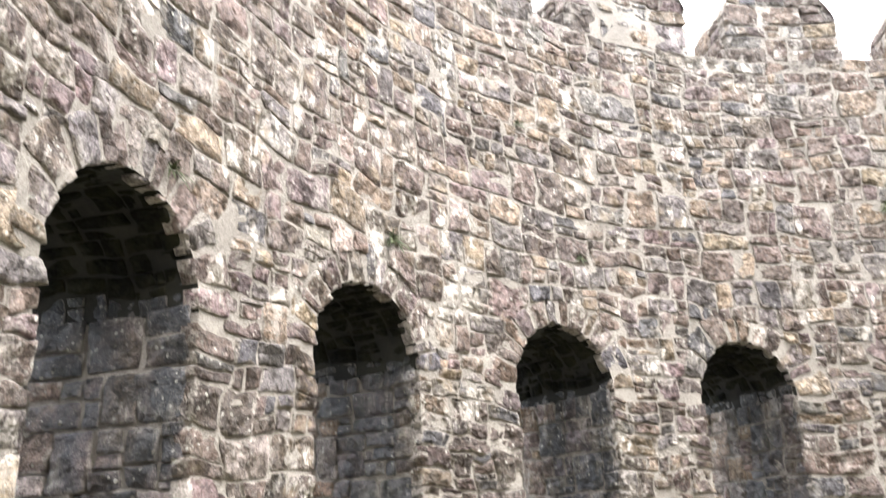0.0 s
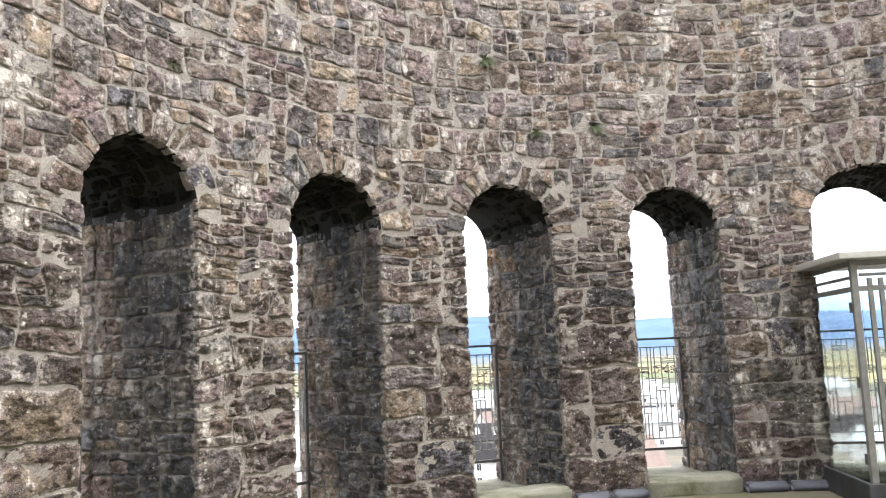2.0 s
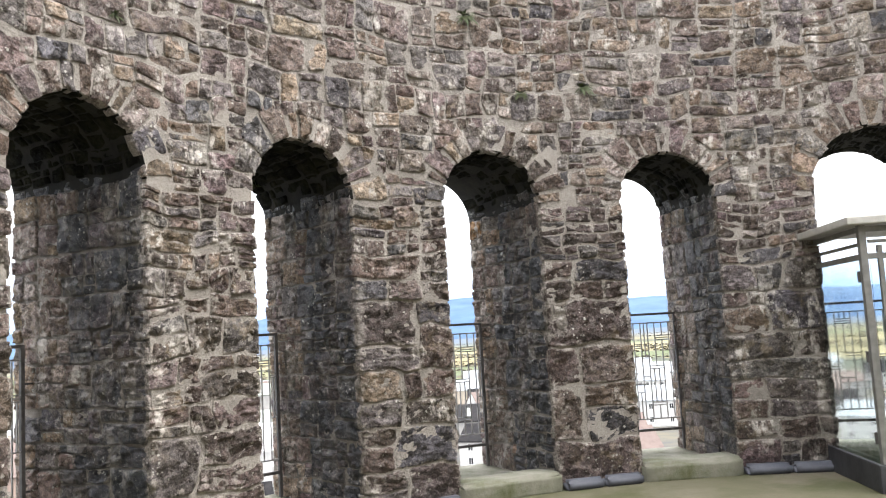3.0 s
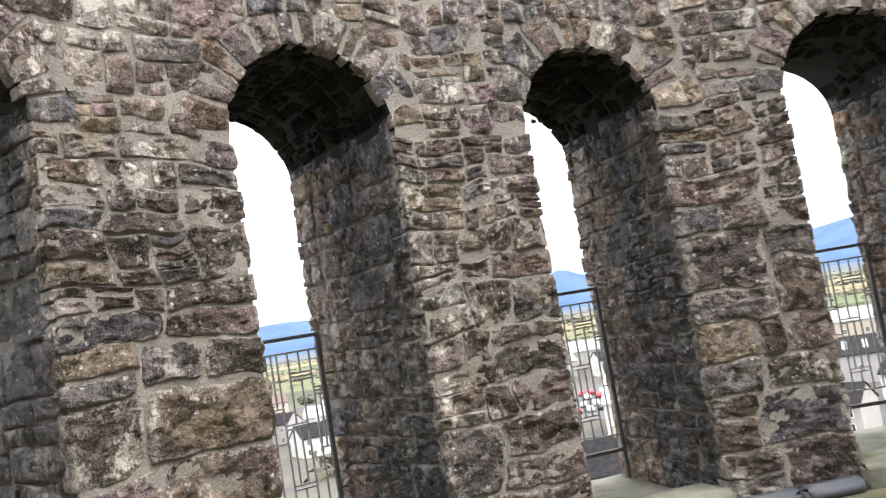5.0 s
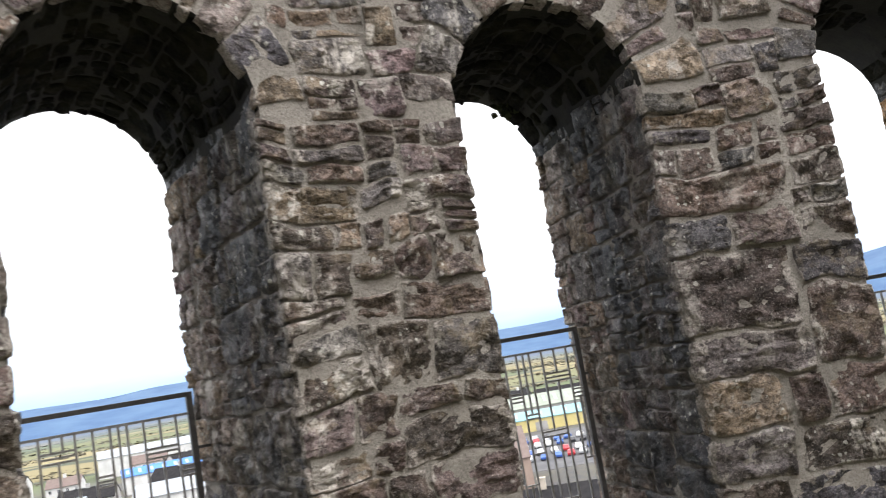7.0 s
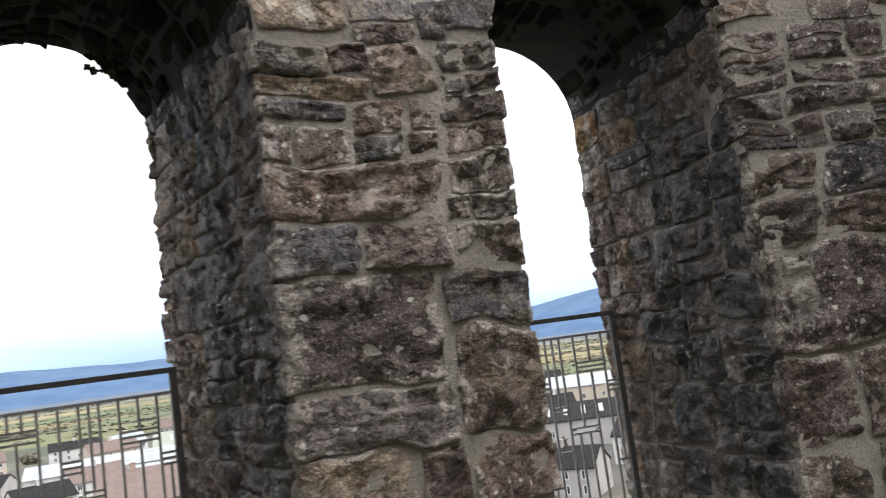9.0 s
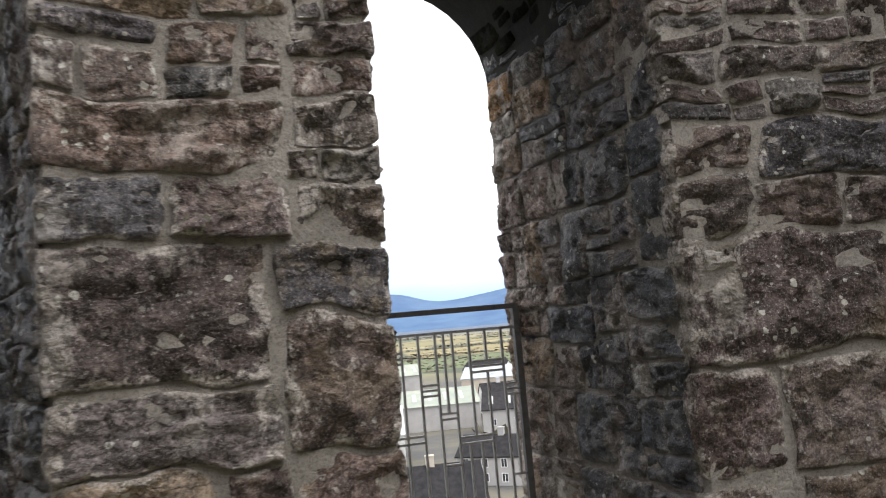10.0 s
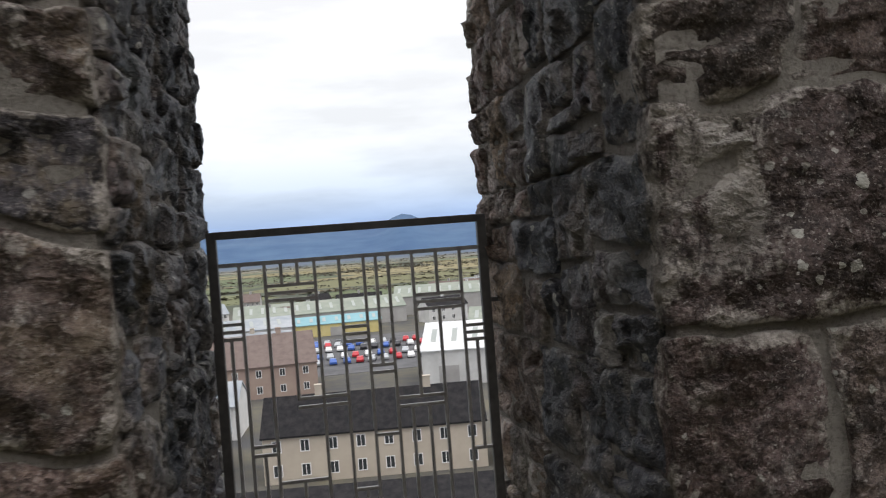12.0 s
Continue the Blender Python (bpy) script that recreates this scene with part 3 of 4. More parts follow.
# ---- merlons ----
def merlon(a0, a1):
    """One upstand of the parapet between two gaps: mortar core with a rounded top and stones on it."""
    u0, u1, top = math.radians(a0) * RIN, math.radians(a1) * RIN, WALL_TOP + 0.95
    bm = bmesh.new()
    n = 8
    prof = []
    for i in range(n + 1):
        f = i / n
        rise = (1 - abs(2 * f - 1) ** 5)
        prof.append((u0 + (u1 - u0) * f, WALL_TOP + 0.55 + (top - WALL_TOP - 0.55) * rise))
    rows = []
    for v in (0.0, 0.6):
        rows.append([bm.verts.new(on_wall(u, z, -v - 0.006)) for u, z in [(u0, WALL_TOP - 0.05)] + prof + [(u1, WALL_TOP - 0.05)]])
    for j in range(len(rows[0]) - 1):
        bm.faces.new([rows[0][j], rows[0][j + 1], rows[1][j + 1], rows[1][j]])
    for rr in rows:
        bm.faces.new(rr)
    core = finish(bm, "merlon", MORTAR)
    tagged(core, "weathered stone merlon on the parapet of the tower", "merlon", "merlons along the parapet", kind="structure")
    parts = []
    mid, half = (u0 + u1) / 2, (u1 - u0) / 2

    def shoulders(u, z):
        lim = top - 0.05 - 0.3 * np.clip(np.abs(u - mid) / half, 0, 1.05) ** 5
        return u, np.where(z > WALL_TOP + 0.45, np.minimum(z, lim), z)

    for rects, mp, push in ((split(u0 - 0.03, u1 + 0.03, WALL_TOP - 0.02, top - 0.03, wall_size), on_wall, shoulders),
                            (split(0.04, 0.6, WALL_TOP - 0.02, top - 0.4, wall_size), lambda u, z, d: on_wall(u0 - d, z, -u), None),
                            (split(0.04, 0.6, WALL_TOP - 0.02, top - 0.4, wall_size), lambda u, z, d: on_wall(u1 + d, z, -u), None)):
        v, f, e = stone_arrays(rects, mp, warp=0.04, push=push)
        c = tones(len(rects), 1.4, 0.8)
        parts.append((v, f, np.concatenate([np.repeat(c[:, None], e.shape[1], 1), e[..., None]], 2)))
    joined("stones", parts, STONE, core, "grey-brown rubble stones of the merlon")


order = sorted(CRENELS)
for (a, ha), (b, hb) in zip(order, order[1:]):
    merlon(a + math.degrees(ha / RIN), b - math.degrees(hb / RIN))


# ---- sills and kerb ----
def rough_block(name, w, d, h, mat, label, category, at, parent=None, kind="", amp=0.012, cuts=5):
    bm = bmesh.new()
    box_mesh(bm, -w / 2, w / 2, 0, d, -h, 0)
    bmesh.ops.bevel(bm, geom=list(bm.edges), offset=min(0.03, h * 0.3), segments=2, affect="EDGES")
    bmesh.ops.subdivide_edges(bm, edges=[e for e in bm.edges if e.calc_length() > 0.12], cuts=cuts, use_grid_fill=True)
    o = rng.uniform(0, 40)
    for v in bm.verts:
        n3 = noise.noise_vector(v.co * 5 + Vector((o, o, 0)))
        v.co += n3 * amp + noise.noise_vector(v.co * 17 + Vector((0, o, o))) * amp * 0.4
    ob = finish(bm, name, mat, parent, smooth=True)
    ob.matrix_world = at
    return tagged(ob, label, category, kind=kind)


for k, (a, hw) in enumerate(WINDOWS):
    base = math.sqrt(RIN ** 2 - hw ** 2)
    rough_block("sill_stone", 2 * hw + 0.04, 0.4, 0.22, SILL, "worn moss-green stone sill slab at the foot of an arched opening", "sill", window_pose(k, base - 0.1, -0.02), kind="structure")
    rough_block("threshold", 2 * hw + 0.02, ROUT - RIN - 0.28, 0.16, SILL, "grey stone threshold paving inside an arched opening", "threshold", window_pose(k, base + 0.31, -0.12), kind="structure", amp=0.006)
for k in range(len(WINDOWS) - 1):
    a0, a1 = edge_deg(k, 1) + 0.3, edge_deg(k + 1, -1) - 0.3
    n = 2
    for i in range(n):
        a = math.radians(a0 + (a1 - a0) * (i + 0.5) / n)
        w = math.radians(a1 - a0) * RIN / n - 0.015
        m = pose(CX + (RIN - 0.15) * math.sin(a), CY + (RIN - 0.15) * math.cos(a), -0.1, 0, 0, -math.degrees(a))
        rough_block("kerb_slab", w, 0.16, 0.12, SLATE, "blue-grey slate kerb slab along the wall foot", "kerb", m, amp=0.004)


# ---- railings ----
def railing():
    """One panel, 0.9 m wide and 1.38 m high, bars in a basket pattern; its base lies at the origin."""
    W, H = 0.92, 1.38
    root = new("railing_panel")
    tagged(root, "grey steel railing panel with irregular basket pattern in an opening", "railing", "railings in the arched openings")
    bm = bmesh.new()
    box_mesh(bm, -W / 2, W / 2, -0.015, 0.015, H - 0.026, H)
    box_mesh(bm, -W / 2, W / 2, -0.015, 0.015, 0.02, 0.05)
    for s in (-1, 1):
        box_mesh(bm, s * W / 2 - 0.016, s * W / 2 + 0.016, -0.016, 0.016, -0.2, H - 0.001)
    finish(bm, "frame", DARKSTEEL, root, 0.003)
    step = W / 11
    bar = lambda i: -W / 2 + i * step
    z2 = H - 0.115

    def upright(i, a, b, t=0.0055):
        one = bmesh.new()
        box_mesh(one, bar(i) - t, bar(i) + t, -0.006, 0.006, z2 - b, z2 - a)
        finish(one, "upright_bar", STEEL, root)

    def rung(i, j, a, t=0.0055):
        one = bmesh.new()
        box_mesh(one, bar(i) - 0.005, bar(j) + 0.005, -0.0065, 0.0065, z2 - a - t, z2 - a + t)
        finish(one, "cross_bar", STEEL, root)

    low = z2 - 0.16
    rung(0, 11, 0.0, 0.007)
    rung(0, 11, low, 0.007)
    full = {1: 0, 2: 0, 4: 0, 5: 0, 6: 0, 7: 0, 10: 0}
    for i in full:
        upright(i, 0, low)
    for i, a, b in ((2.65, 0, 0.08), (3.3, 0, 0.08), (3, 0.13, 0.47), (9, 0, 0.15), (9, 0.2, 0.5), (8, 0, 0.5), (7.6, 0.53, 0.92), (8.3, 0.53, 0.92), (9, 0.5, low), (6.5, 0, 0.38), (0.5, 0.25, 0.88), (10.5, 0.32, 0.7), (3, 0.75, low), (8, 0.95, low), (5.5, 0.8, low), (1.5, 0.65, 0.95)):
        upright(i, a, b)
    for i, j, a in ((2, 4, 0.08), (2, 4, 0.105), (2, 4, 0.13), (8, 10, 0.15), (8, 10, 0.175), (8, 10, 0.2), (0, 1, 0.2), (0, 1, 0.225), (0, 1, 0.25), (5, 6, 0.24), (5, 6, 0.265), (5, 6, 0.29), (10, 11, 0.27), (10, 11, 0.295), (10, 11, 0.32), (6, 7, 0.38), (6, 7, 0.405), (3, 5, 0.47), (3, 5, 0.5), (7, 9, 0.5), (7, 9, 0.53), (1, 2, 0.62), (1, 2, 0.65), (6, 7, 0.62), (10, 11, 0.7), (7, 9, 0.92), (7, 9, 0.95), (0, 1, 0.88), (2, 4, 0.75), (5, 6, 0.8), (1, 2, 0.95)):
        rung(i, j, a)
    bm = bmesh.new()
    for s in (-1, 1):
        box_mesh(bm, min(s * W / 2, s * (W / 2 + 0.09)), max(s * W / 2, s * (W / 2 + 0.09)), -0.008, 0.008, 1.07, 1.085)
        box_mesh(bm, min(s * W / 2, s * (W / 2 + 0.09)), max(s * W / 2, s * (W / 2 + 0.09)), -0.008, 0.008, 0.25, 0.265)
    tagged(finish(bm, "wall_brackets", DARKSTEEL, root), kind="stuff")
    return root


def rail_pose(k):
    x, y, z = local(k, -0.06 if k == 4 else -0.03, 7.315, 0.085)
    return pose(x, y, z, 0, 0, -WINDOWS[k][0])


first_rail = railing()
first_rail.matrix_world = rail_pose(4)
for k in (0, 1, 2, 3, 5, 6):
    copy_thing(first_rail, rail_pose(k))


# ---- glazed entrance cabin ----
def cabin():
    """A glazed porch with a flat roof that stands in front of the widest opening."""
    root = new("glazed_cabin")
    root.matrix_world = pose(7.85, 6.85, FLOOR_Z, 0, 0, -40.8 - 90 + 10)
    tagged(root, "small glazed entrance cabin with pale grey metal frame and flat roof", "cabin")
    L, D, H = 1.25, 1.5, 2.3

    def part(name, mat, boxes, bevel=0.004):
        bm = bmesh.new()
        for b in boxes:
            box_mesh(bm, *b)
        return finish(bm, name, mat, root, bevel)

    posts = [(0, 0), (L, 0), (0, D), (L, D)]
    part("frame", GREYSTEEL, [(x - 0.03, x + 0.03, y - 0.03, y + 0.03, 0.0, H) for x, y in posts]
         + [(0.03, L - 0.03, y - 0.02, y + 0.02, z, z + 0.05) for y in (0, D) for z in (0.16, 2.0, H - 0.06)]
         + [(x - 0.02, x + 0.02, 0.03, D - 0.03, z, z + 0.05) for x in (L,) for z in (0.16, 2.0, H - 0.06)]
         + [(L - 0.02, L + 0.02, D * 0.3 - 0.025, D * 0.3 + 0.025, 0.0, H)])
    part("door_frame", GREYSTEEL, [(L - 0.02, L + 0.02, y - 0.02, y + 0.02, 0.1, 2.12) for y in (0.14, 0.24)] + [(L - 0.018, L + 0.018, 0.262, D * 0.3 - 0.027, z, z + 0.03) for z in (0.45, 1.2, 1.7)], 0.003)
    part("rail", GREYSTEEL, [(0.05, L - 0.05, -0.015, 0.015, 2.12, 2.15), (L - 0.015, L + 0.015, 0.05, D - 0.05, 2.14, 2.17)], 0.003)
    part("roof", PALESTEEL, [(-0.12, L + 0.14, -0.16, D + 0.14, H, H + 0.07)], 0.012)
    part("pane", GLASS, [(0.05, L - 0.05, -0.005, 0.005, 0.21, 2.0)], 0)
    part("pane", GLASS, [(L - 0.005, L + 0.005, 0.05, D * 0.3 - 0.03, 0.21, 2.0)], 0)
    part("pane", GLASS, [(L - 0.005, L + 0.005, D * 0.3 + 0.03, D - 0.05, 0.21, 2.0)], 0)
    part("upstand", FELT, [(-0.06, L + 0.06, -0.08, -0.035, 0.0, 0.24), (L + 0.035, L + 0.08, -0.08, D, 0.0, 0.24)], 0.01)
    part("hinge", DARKSTEEL, [(L - 0.05, L - 0.028, -0.05, -0.022, z, z + 0.1) for z in (0.4, 1.1, 1.8)], 0.003)
    return root


cabin()


# ---- plants on the wall ----
def tuft(u, z, size, count, hang=0.5):
    bm = bmesh.new()
    for i in range(count):
        a, l = rng.uniform(-1.4, 1.4), size * rng.uniform(0.4, 1.0)
        out, up = rng.uniform(0.3, 1.0), rng.uniform(-hang, 0.8)
        pts = []
        for j in range(4):
            f = j / 3
            c = Vector((math.sin(a) * l * f, out * l * f * 0.7, l * (up * f - 0.5 * f * f)))
            w = size * 0.1 * (1 - f) ** 0.6 * (0.5 + f)
            pts.append((c - Vector((w, 0, 0)), c + Vector((w, 0, w * 0.4))))
        vs = [[bm.verts.new(on_wall(u + p.x, z + p.z, 0.025 + p.y)) for p in pair] for pair in pts]
        for j in range(3):
            bm.faces.new([vs[j][0], vs[j][1], vs[j + 1][1], vs[j + 1][0]])
    ob = finish(bm, "wall_fern", LEAF, smooth=True)
    tagged(ob, "small green fern tuft rooted in a joint of the wall", "fern", "ferns on the wall")


def hanging_ivy(k, x, v, z, size, count):
    """A small ivy spray that hangs from the outer edge of an arch."""
    bm = bmesh.new()
    for i in range(count):
        c = Vector((rng.normal(0, size * 0.22), rng.normal(0, size * 0.22), -rng.uniform(0, size)))
        w, a = size * rng.uniform(0.06, 0.13), rng.uniform(0, math.tau)
        q = [c + Vector((w * math.cos(a + b), w * 0.6 * math.sin(a * 3 + b), w * math.sin(a + b))) for b in (0, 1.7, 3.2, 4.6)]
        bm.faces.new([bm.verts.new(local(k, x + p.x, v + p.y, z + p.z)) for p in q])
    tagged(finish(bm, "ivy_spray", LEAF), "small dark ivy spray hanging from the arch edge", "ivy")


hanging_ivy(3, 0.33, 7.43, 3.17, 0.24, 140)
for u, z, s, c in ((0.10, 4.48, 0.16, 60), (1.352, 3.80, 0.15, 50), (0.666, 3.72, 0.13, 40), (-0.80, 1.76, 0.07, 110), (-0.66, 1.76, 0.05, 60), (-5.49, 3.50, 0.14, 50), (-7.55, 3.25, 0.12, 30), (-3.4, 3.75, 0.1, 30), (-4.0, 4.9, 0.1, 30)):
    tuft(u, z, s, c)

# ---- the land below ----
GROUND = -25.0


def field_material():
    m, t, b = material("farmland", 0.95)
    n = Nodes(t)
    vor = n.put("ShaderNodeTexVoronoi", Vector=n.put("ShaderNodeMapping", Vector=n.co, Scale=(0.7, 1.0, 1.0)).outputs[0], Scale=0.006)
    hue = n.put("ShaderNodeSeparateColor", Color=vor.outputs["Color"])
    c = n.mix(n.band(hue.outputs[0], 0.3, 0.5), (0.185, 0.155, 0.07), (0.085, 0.11, 0.045))
    c = n.mix(n.band(hue.outputs[1], 0.6, 0.7), c, (0.22, 0.185, 0.09))
    edge = n.put("ShaderNodeTexVoronoi", Vector=n.put("ShaderNodeMapping", Vector=n.co, Scale=(0.7, 1.0, 1.0)).outputs[0], Scale=0.006)
    edge.feature = "DISTANCE_TO_EDGE"
    c = n.mix(n.band(edge.outputs["Distance"], 0.03, 0.05, 1.0, 0.0), c, (0.04, 0.05, 0.03))
    c = n.mix(n.band(n.noise(0.05, 6, 0.7), 0.45, 0.7, 0.0, 0.35), c, (0.10, 0.10, 0.05))
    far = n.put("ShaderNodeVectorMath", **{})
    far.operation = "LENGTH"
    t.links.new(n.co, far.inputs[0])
    # the streets' tarmac and yards give way to farmland, that to painted blue haze
    c = n.mix(n.band(far.outputs["Value"], 380, 460, 1.0, 0.0), c, n.mix(n.band(n.noise(0.06, 7, 0.7), 0.4, 0.6), (0.06, 0.06, 0.062), (0.11, 0.10, 0.07)))
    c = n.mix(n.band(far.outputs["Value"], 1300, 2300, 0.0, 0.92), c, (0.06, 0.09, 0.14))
    n.colour(b, c)
    return m


def ground_sheet():
    bm = bmesh.new()
    bmesh.ops.create_circle(bm, cap_ends=True, segments=96, radius=4600, matrix=Matrix.Translation((0, 0, GROUND)))
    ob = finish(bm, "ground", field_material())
    return tagged(ob, "flat farmland and town ground reaching to the horizon", "ground", kind="structure")


ground_sheet()
# the blue is distance haze put into the hills' own colour
HILL = mottled("haze_blue_hills", (0.036, 0.085, 0.18), (0.062, 0.122, 0.215), 0.006, 1.0, 0.0)


def hills():
    """A far ridge line with one higher cone."""
    bm = bmesh.new()
    prev = None
    for i in range(241):
        a = radians(-80 + i * 0.625)
        deg = math.degrees(a)
        h = 138 + 14 * noise.noise((deg * 0.09, 3, 0)) + 10 * noise.noise((deg * 0.3, 7, 0))
        h += 62 * math.exp(-((deg - 7.6) / 1.3) ** 2) + 58 * math.exp(-((deg - 15.7) / 2.3) ** 2) + 70 * math.exp(-((deg - 26.5) / 4) ** 2) + 22 * math.exp(-((deg + 12) / 6) ** 2) + 15 * math.exp(-((deg - 42) / 6) ** 2)
        pts = [bm.verts.new((r * math.sin(a), r * math.cos(a), z)) for r, z in ((3500, GROUND - 1), (4000, GROUND + h * 0.55), (4400, GROUND + h), (4550, GROUND - 1))]
        if prev:
            for j in range(3):
                bm.faces.new([prev[j], pts[j], pts[j + 1], prev[j + 1]])
        prev = pts
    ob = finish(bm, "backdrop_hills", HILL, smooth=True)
    return tagged(ob, "low hills on the horizon, coloured blue for haze", "hills", kind="structure")


hills()
RENDER_CREAM = mottled("cream_render", (0.46, 0.40, 0.33), (0.52, 0.46, 0.38), 0.4, 0.9, 0.2)
RENDER_WHITE = mottled("white_render", (0.50, 0.50, 0.49), (0.62, 0.62, 0.61), 0.3, 0.85, 0.1)
RENDER_GREY = mottled("grey_render", (0.35, 0.34, 0.33), (0.42, 0.41, 0.4), 0.3, 0.9, 0.2)
RENDER_TAN = mottled("brown_render", (0.30, 0.22, 0.19), (0.36, 0.28, 0.23), 0.3, 0.9, 0.2)
ROOF_DARK = mottled("dark_slate_roof", (0.018, 0.018, 0.02), (0.035, 0.033, 0.034), 1.2, 0.95, 0.4, 0.05)
ROOF_DARK.node_tree.nodes["Principled BSDF"].inputs["Specular IOR Level"].default_value = 0.1
ROOF_BROWN = mottled("brown_tile_roof", (0.13, 0.095, 0.085), (0.17, 0.13, 0.115), 0.8, 0.85, 0.4, 0.05)
ROOF_GREEN = mottled("grey_green_sheet_roof", (0.20, 0.23, 0.19), (0.27, 0.29, 0.24), 0.2, 0.7, 0.2)
ROOF_BLUE = mottled("blue_sheet_roof", (0.03, 0.15, 0.5), (0.04, 0.19, 0.56), 0.2, 0.6, 0.1)
ROOF_PALE = mottled("pale_sheet_roof", (0.24, 0.27, 0.30), (0.36, 0.38, 0.40), 0.2, 0.6, 0.1)
ROOF_WHITE = mottled("white_sheet_roof", (0.6, 0.61, 0.62), (0.7, 0.71, 0.72), 0.2, 0.6, 0.1)
ROOF_TEAL = mottled("teal_sheet_roof", (0.16, 0.33, 0.38), (0.2, 0.38, 0.42), 0.2, 0.6, 0.1)
YELLOW = mottled("yellow_fascia", (0.58, 0.49, 0.2), (0.64, 0.55, 0.26), 0.3, 0.6, 0.1)
ROOF_LIGHT = mottled("rooflight_sheet", (0.28, 0.31, 0.29), (0.34, 0.36, 0.34), 0.5, 0.4, 0.0)
TARMAC = mottled("tarmac", (0.07, 0.07, 0.075), (0.11, 0.11, 0.115), 0.3, 0.9, 0.2)
PANE = mottled("dark_window_pane", (0.03, 0.035, 0.04), (0.06, 0.065, 0.07), 2, 0.15, 0.0)
WHITE_TRIM = mottled("white_window_trim", (0.75, 0.75, 0.74), (0.8, 0.8, 0.8), 5, 0.5, 0.0)


def house(x, y, turn, w, d, h, roof_h, wall, roof, cols=0, rows=0, label="", chimneys=1, category="house"):
    """A gabled building: walls, roof with eaves, windows with trim and panes, chimneys. Its front faces -y."""
    root = new("house" if category == "house" else "warehouse")
    root.matrix_world = pose(x, y, GROUND, 0, 0, turn)
    tagged(root, label, category)
    bm = bmesh.new()
    vs = [bm.verts.new(p) for p in ((-w / 2, 0, 0), (w / 2, 0, 0), (w / 2, 0, h), (-w / 2, 0, h), (-w / 2, d, 0), (w / 2, d, 0), (w / 2, d, h), (-w / 2, d, h), (-w / 2, d / 2, h + roof_h), (w / 2, d / 2, h + roof_h))]
    for q in ((0, 1, 2, 3), (5, 4, 7, 6), (1, 5, 6, 9, 2), (4, 0, 3, 8, 7)):
        bm.faces.new([vs[i] for i in q])
    finish(bm, "wall", wall, root)
    bm = bmesh.new()
    slope = roof_h / (d / 2)
    for s in (-1, 1):
        y0, y1 = (-0.35, d / 2) if s < 0 else (d + 0.35, d / 2)
        z0, z1 = h - 0.35 * slope, h + roof_h
        q = [Vector(p) for p in ((-w / 2 - 0.2, y0, z0 + 0.02), (w / 2 + 0.2, y0, z0 + 0.02), (w / 2 + 0.2, y1, z1 + 0.02), (-w / 2 - 0.2, y1, z1 + 0.02))]
        a = [bm.verts.new(p) for p in q] + [bm.verts.new(p + Vector((0, 0, 0.2))) for p in q]
        for f in ((0, 1, 2, 3), (4, 5, 6, 7), (0, 1, 5, 4), (1, 2, 6, 5), (2, 3, 7, 6), (3, 0, 4, 7)):
            bm.faces.new([a[i] for i in f])
    finish(bm, "roof", roof, root)
    if category == "warehouse":
        for s in (-0.25, 0.2):
            bm = bmesh.new()
            box_mesh(bm, w * s - 1.9, w * s + 1.9, -0.12, 0.0, 0, min(3.6, h * 0.7))
            for i in range(6):
                box_mesh(bm, w * s - 1.9, w * s + 1.9, -0.16, -0.12, 0.3 + i * 0.5, 0.36 + i * 0.5)
            finish(bm, "roller_door", RENDER_GREY, root)
        bm = bmesh.new()
        for i in range(int(w / 4)):
            for sgn in (-1, 1):
                yy = d * (0.25 if sgn < 0 else 0.75)
                x0 = -w / 2 + 2 + i * 4
                z0 = h + roof_h * 0.5 + 0.22
                box_mesh(bm, x0 - 0.5, x0 + 0.5, yy - d * 0.12, yy + d * 0.12, z0 - 0.02, z0 + 0.06, Matrix.Translation((0, yy, z0)) @ Matrix.Rotation(-sgn * math.atan(roof_h / (d / 2)), 4, "X") @ Matrix.Translation((0, -yy, -z0)))
        tagged(finish(bm, "rooflights", ROOF_LIGHT, root), kind="stuff")
    if cols and rows:
        trim, pane = bmesh.new(), bmesh.new()
        for i in range(cols):
            for j in range(rows):
                cx, cz = -w / 2 + w * (i + 0.5) / cols, h * (j + 0.55) / rows
                ww, hh = 0.55, 0.62
                for b in ((cx - ww, cx + ww, -0.09, 0.0, cz - hh - 0.1, cz - hh), (cx - ww, cx + ww, -0.06, 0, cz + hh, cz + hh + 0.09),
                          (cx - ww, cx - ww + 0.1, -0.06, 0, cz - hh, cz + hh), (cx + ww - 0.1, cx + ww, -0.06, 0, cz - hh, cz + hh), (cx - 0.04, cx + 0.04, -0.05, 0, cz - hh, cz + hh)):
                    box_mesh(trim, *b)
                box_mesh(pane, cx - ww + 0.1, cx + ww - 0.1, -0.03, 0.0, cz - hh, cz + hh)
        tagged(finish(trim, "window_frames", WHITE_TRIM, root), kind="stuff")
        tagged(finish(pane, "window_panes", PANE, root), kind="stuff")
    if chimneys:
        for i in range(chimneys):
            bm = bmesh.new()
            cx = -w / 2 + w * (i + 0.5) / chimneys
            box_mesh(bm, cx - 0.5, cx + 0.5, d / 2 - 0.35, d / 2 + 0.35, h + roof_h * 0.7, h + roof_h + 1.2)
            box_mesh(bm, cx - 0.56, cx + 0.56, d / 2 - 0.42, d / 2 + 0.42, h + roof_h + 1.2, h + roof_h + 1.35)
            finish(bm, "chimney", wall, root)
    return root


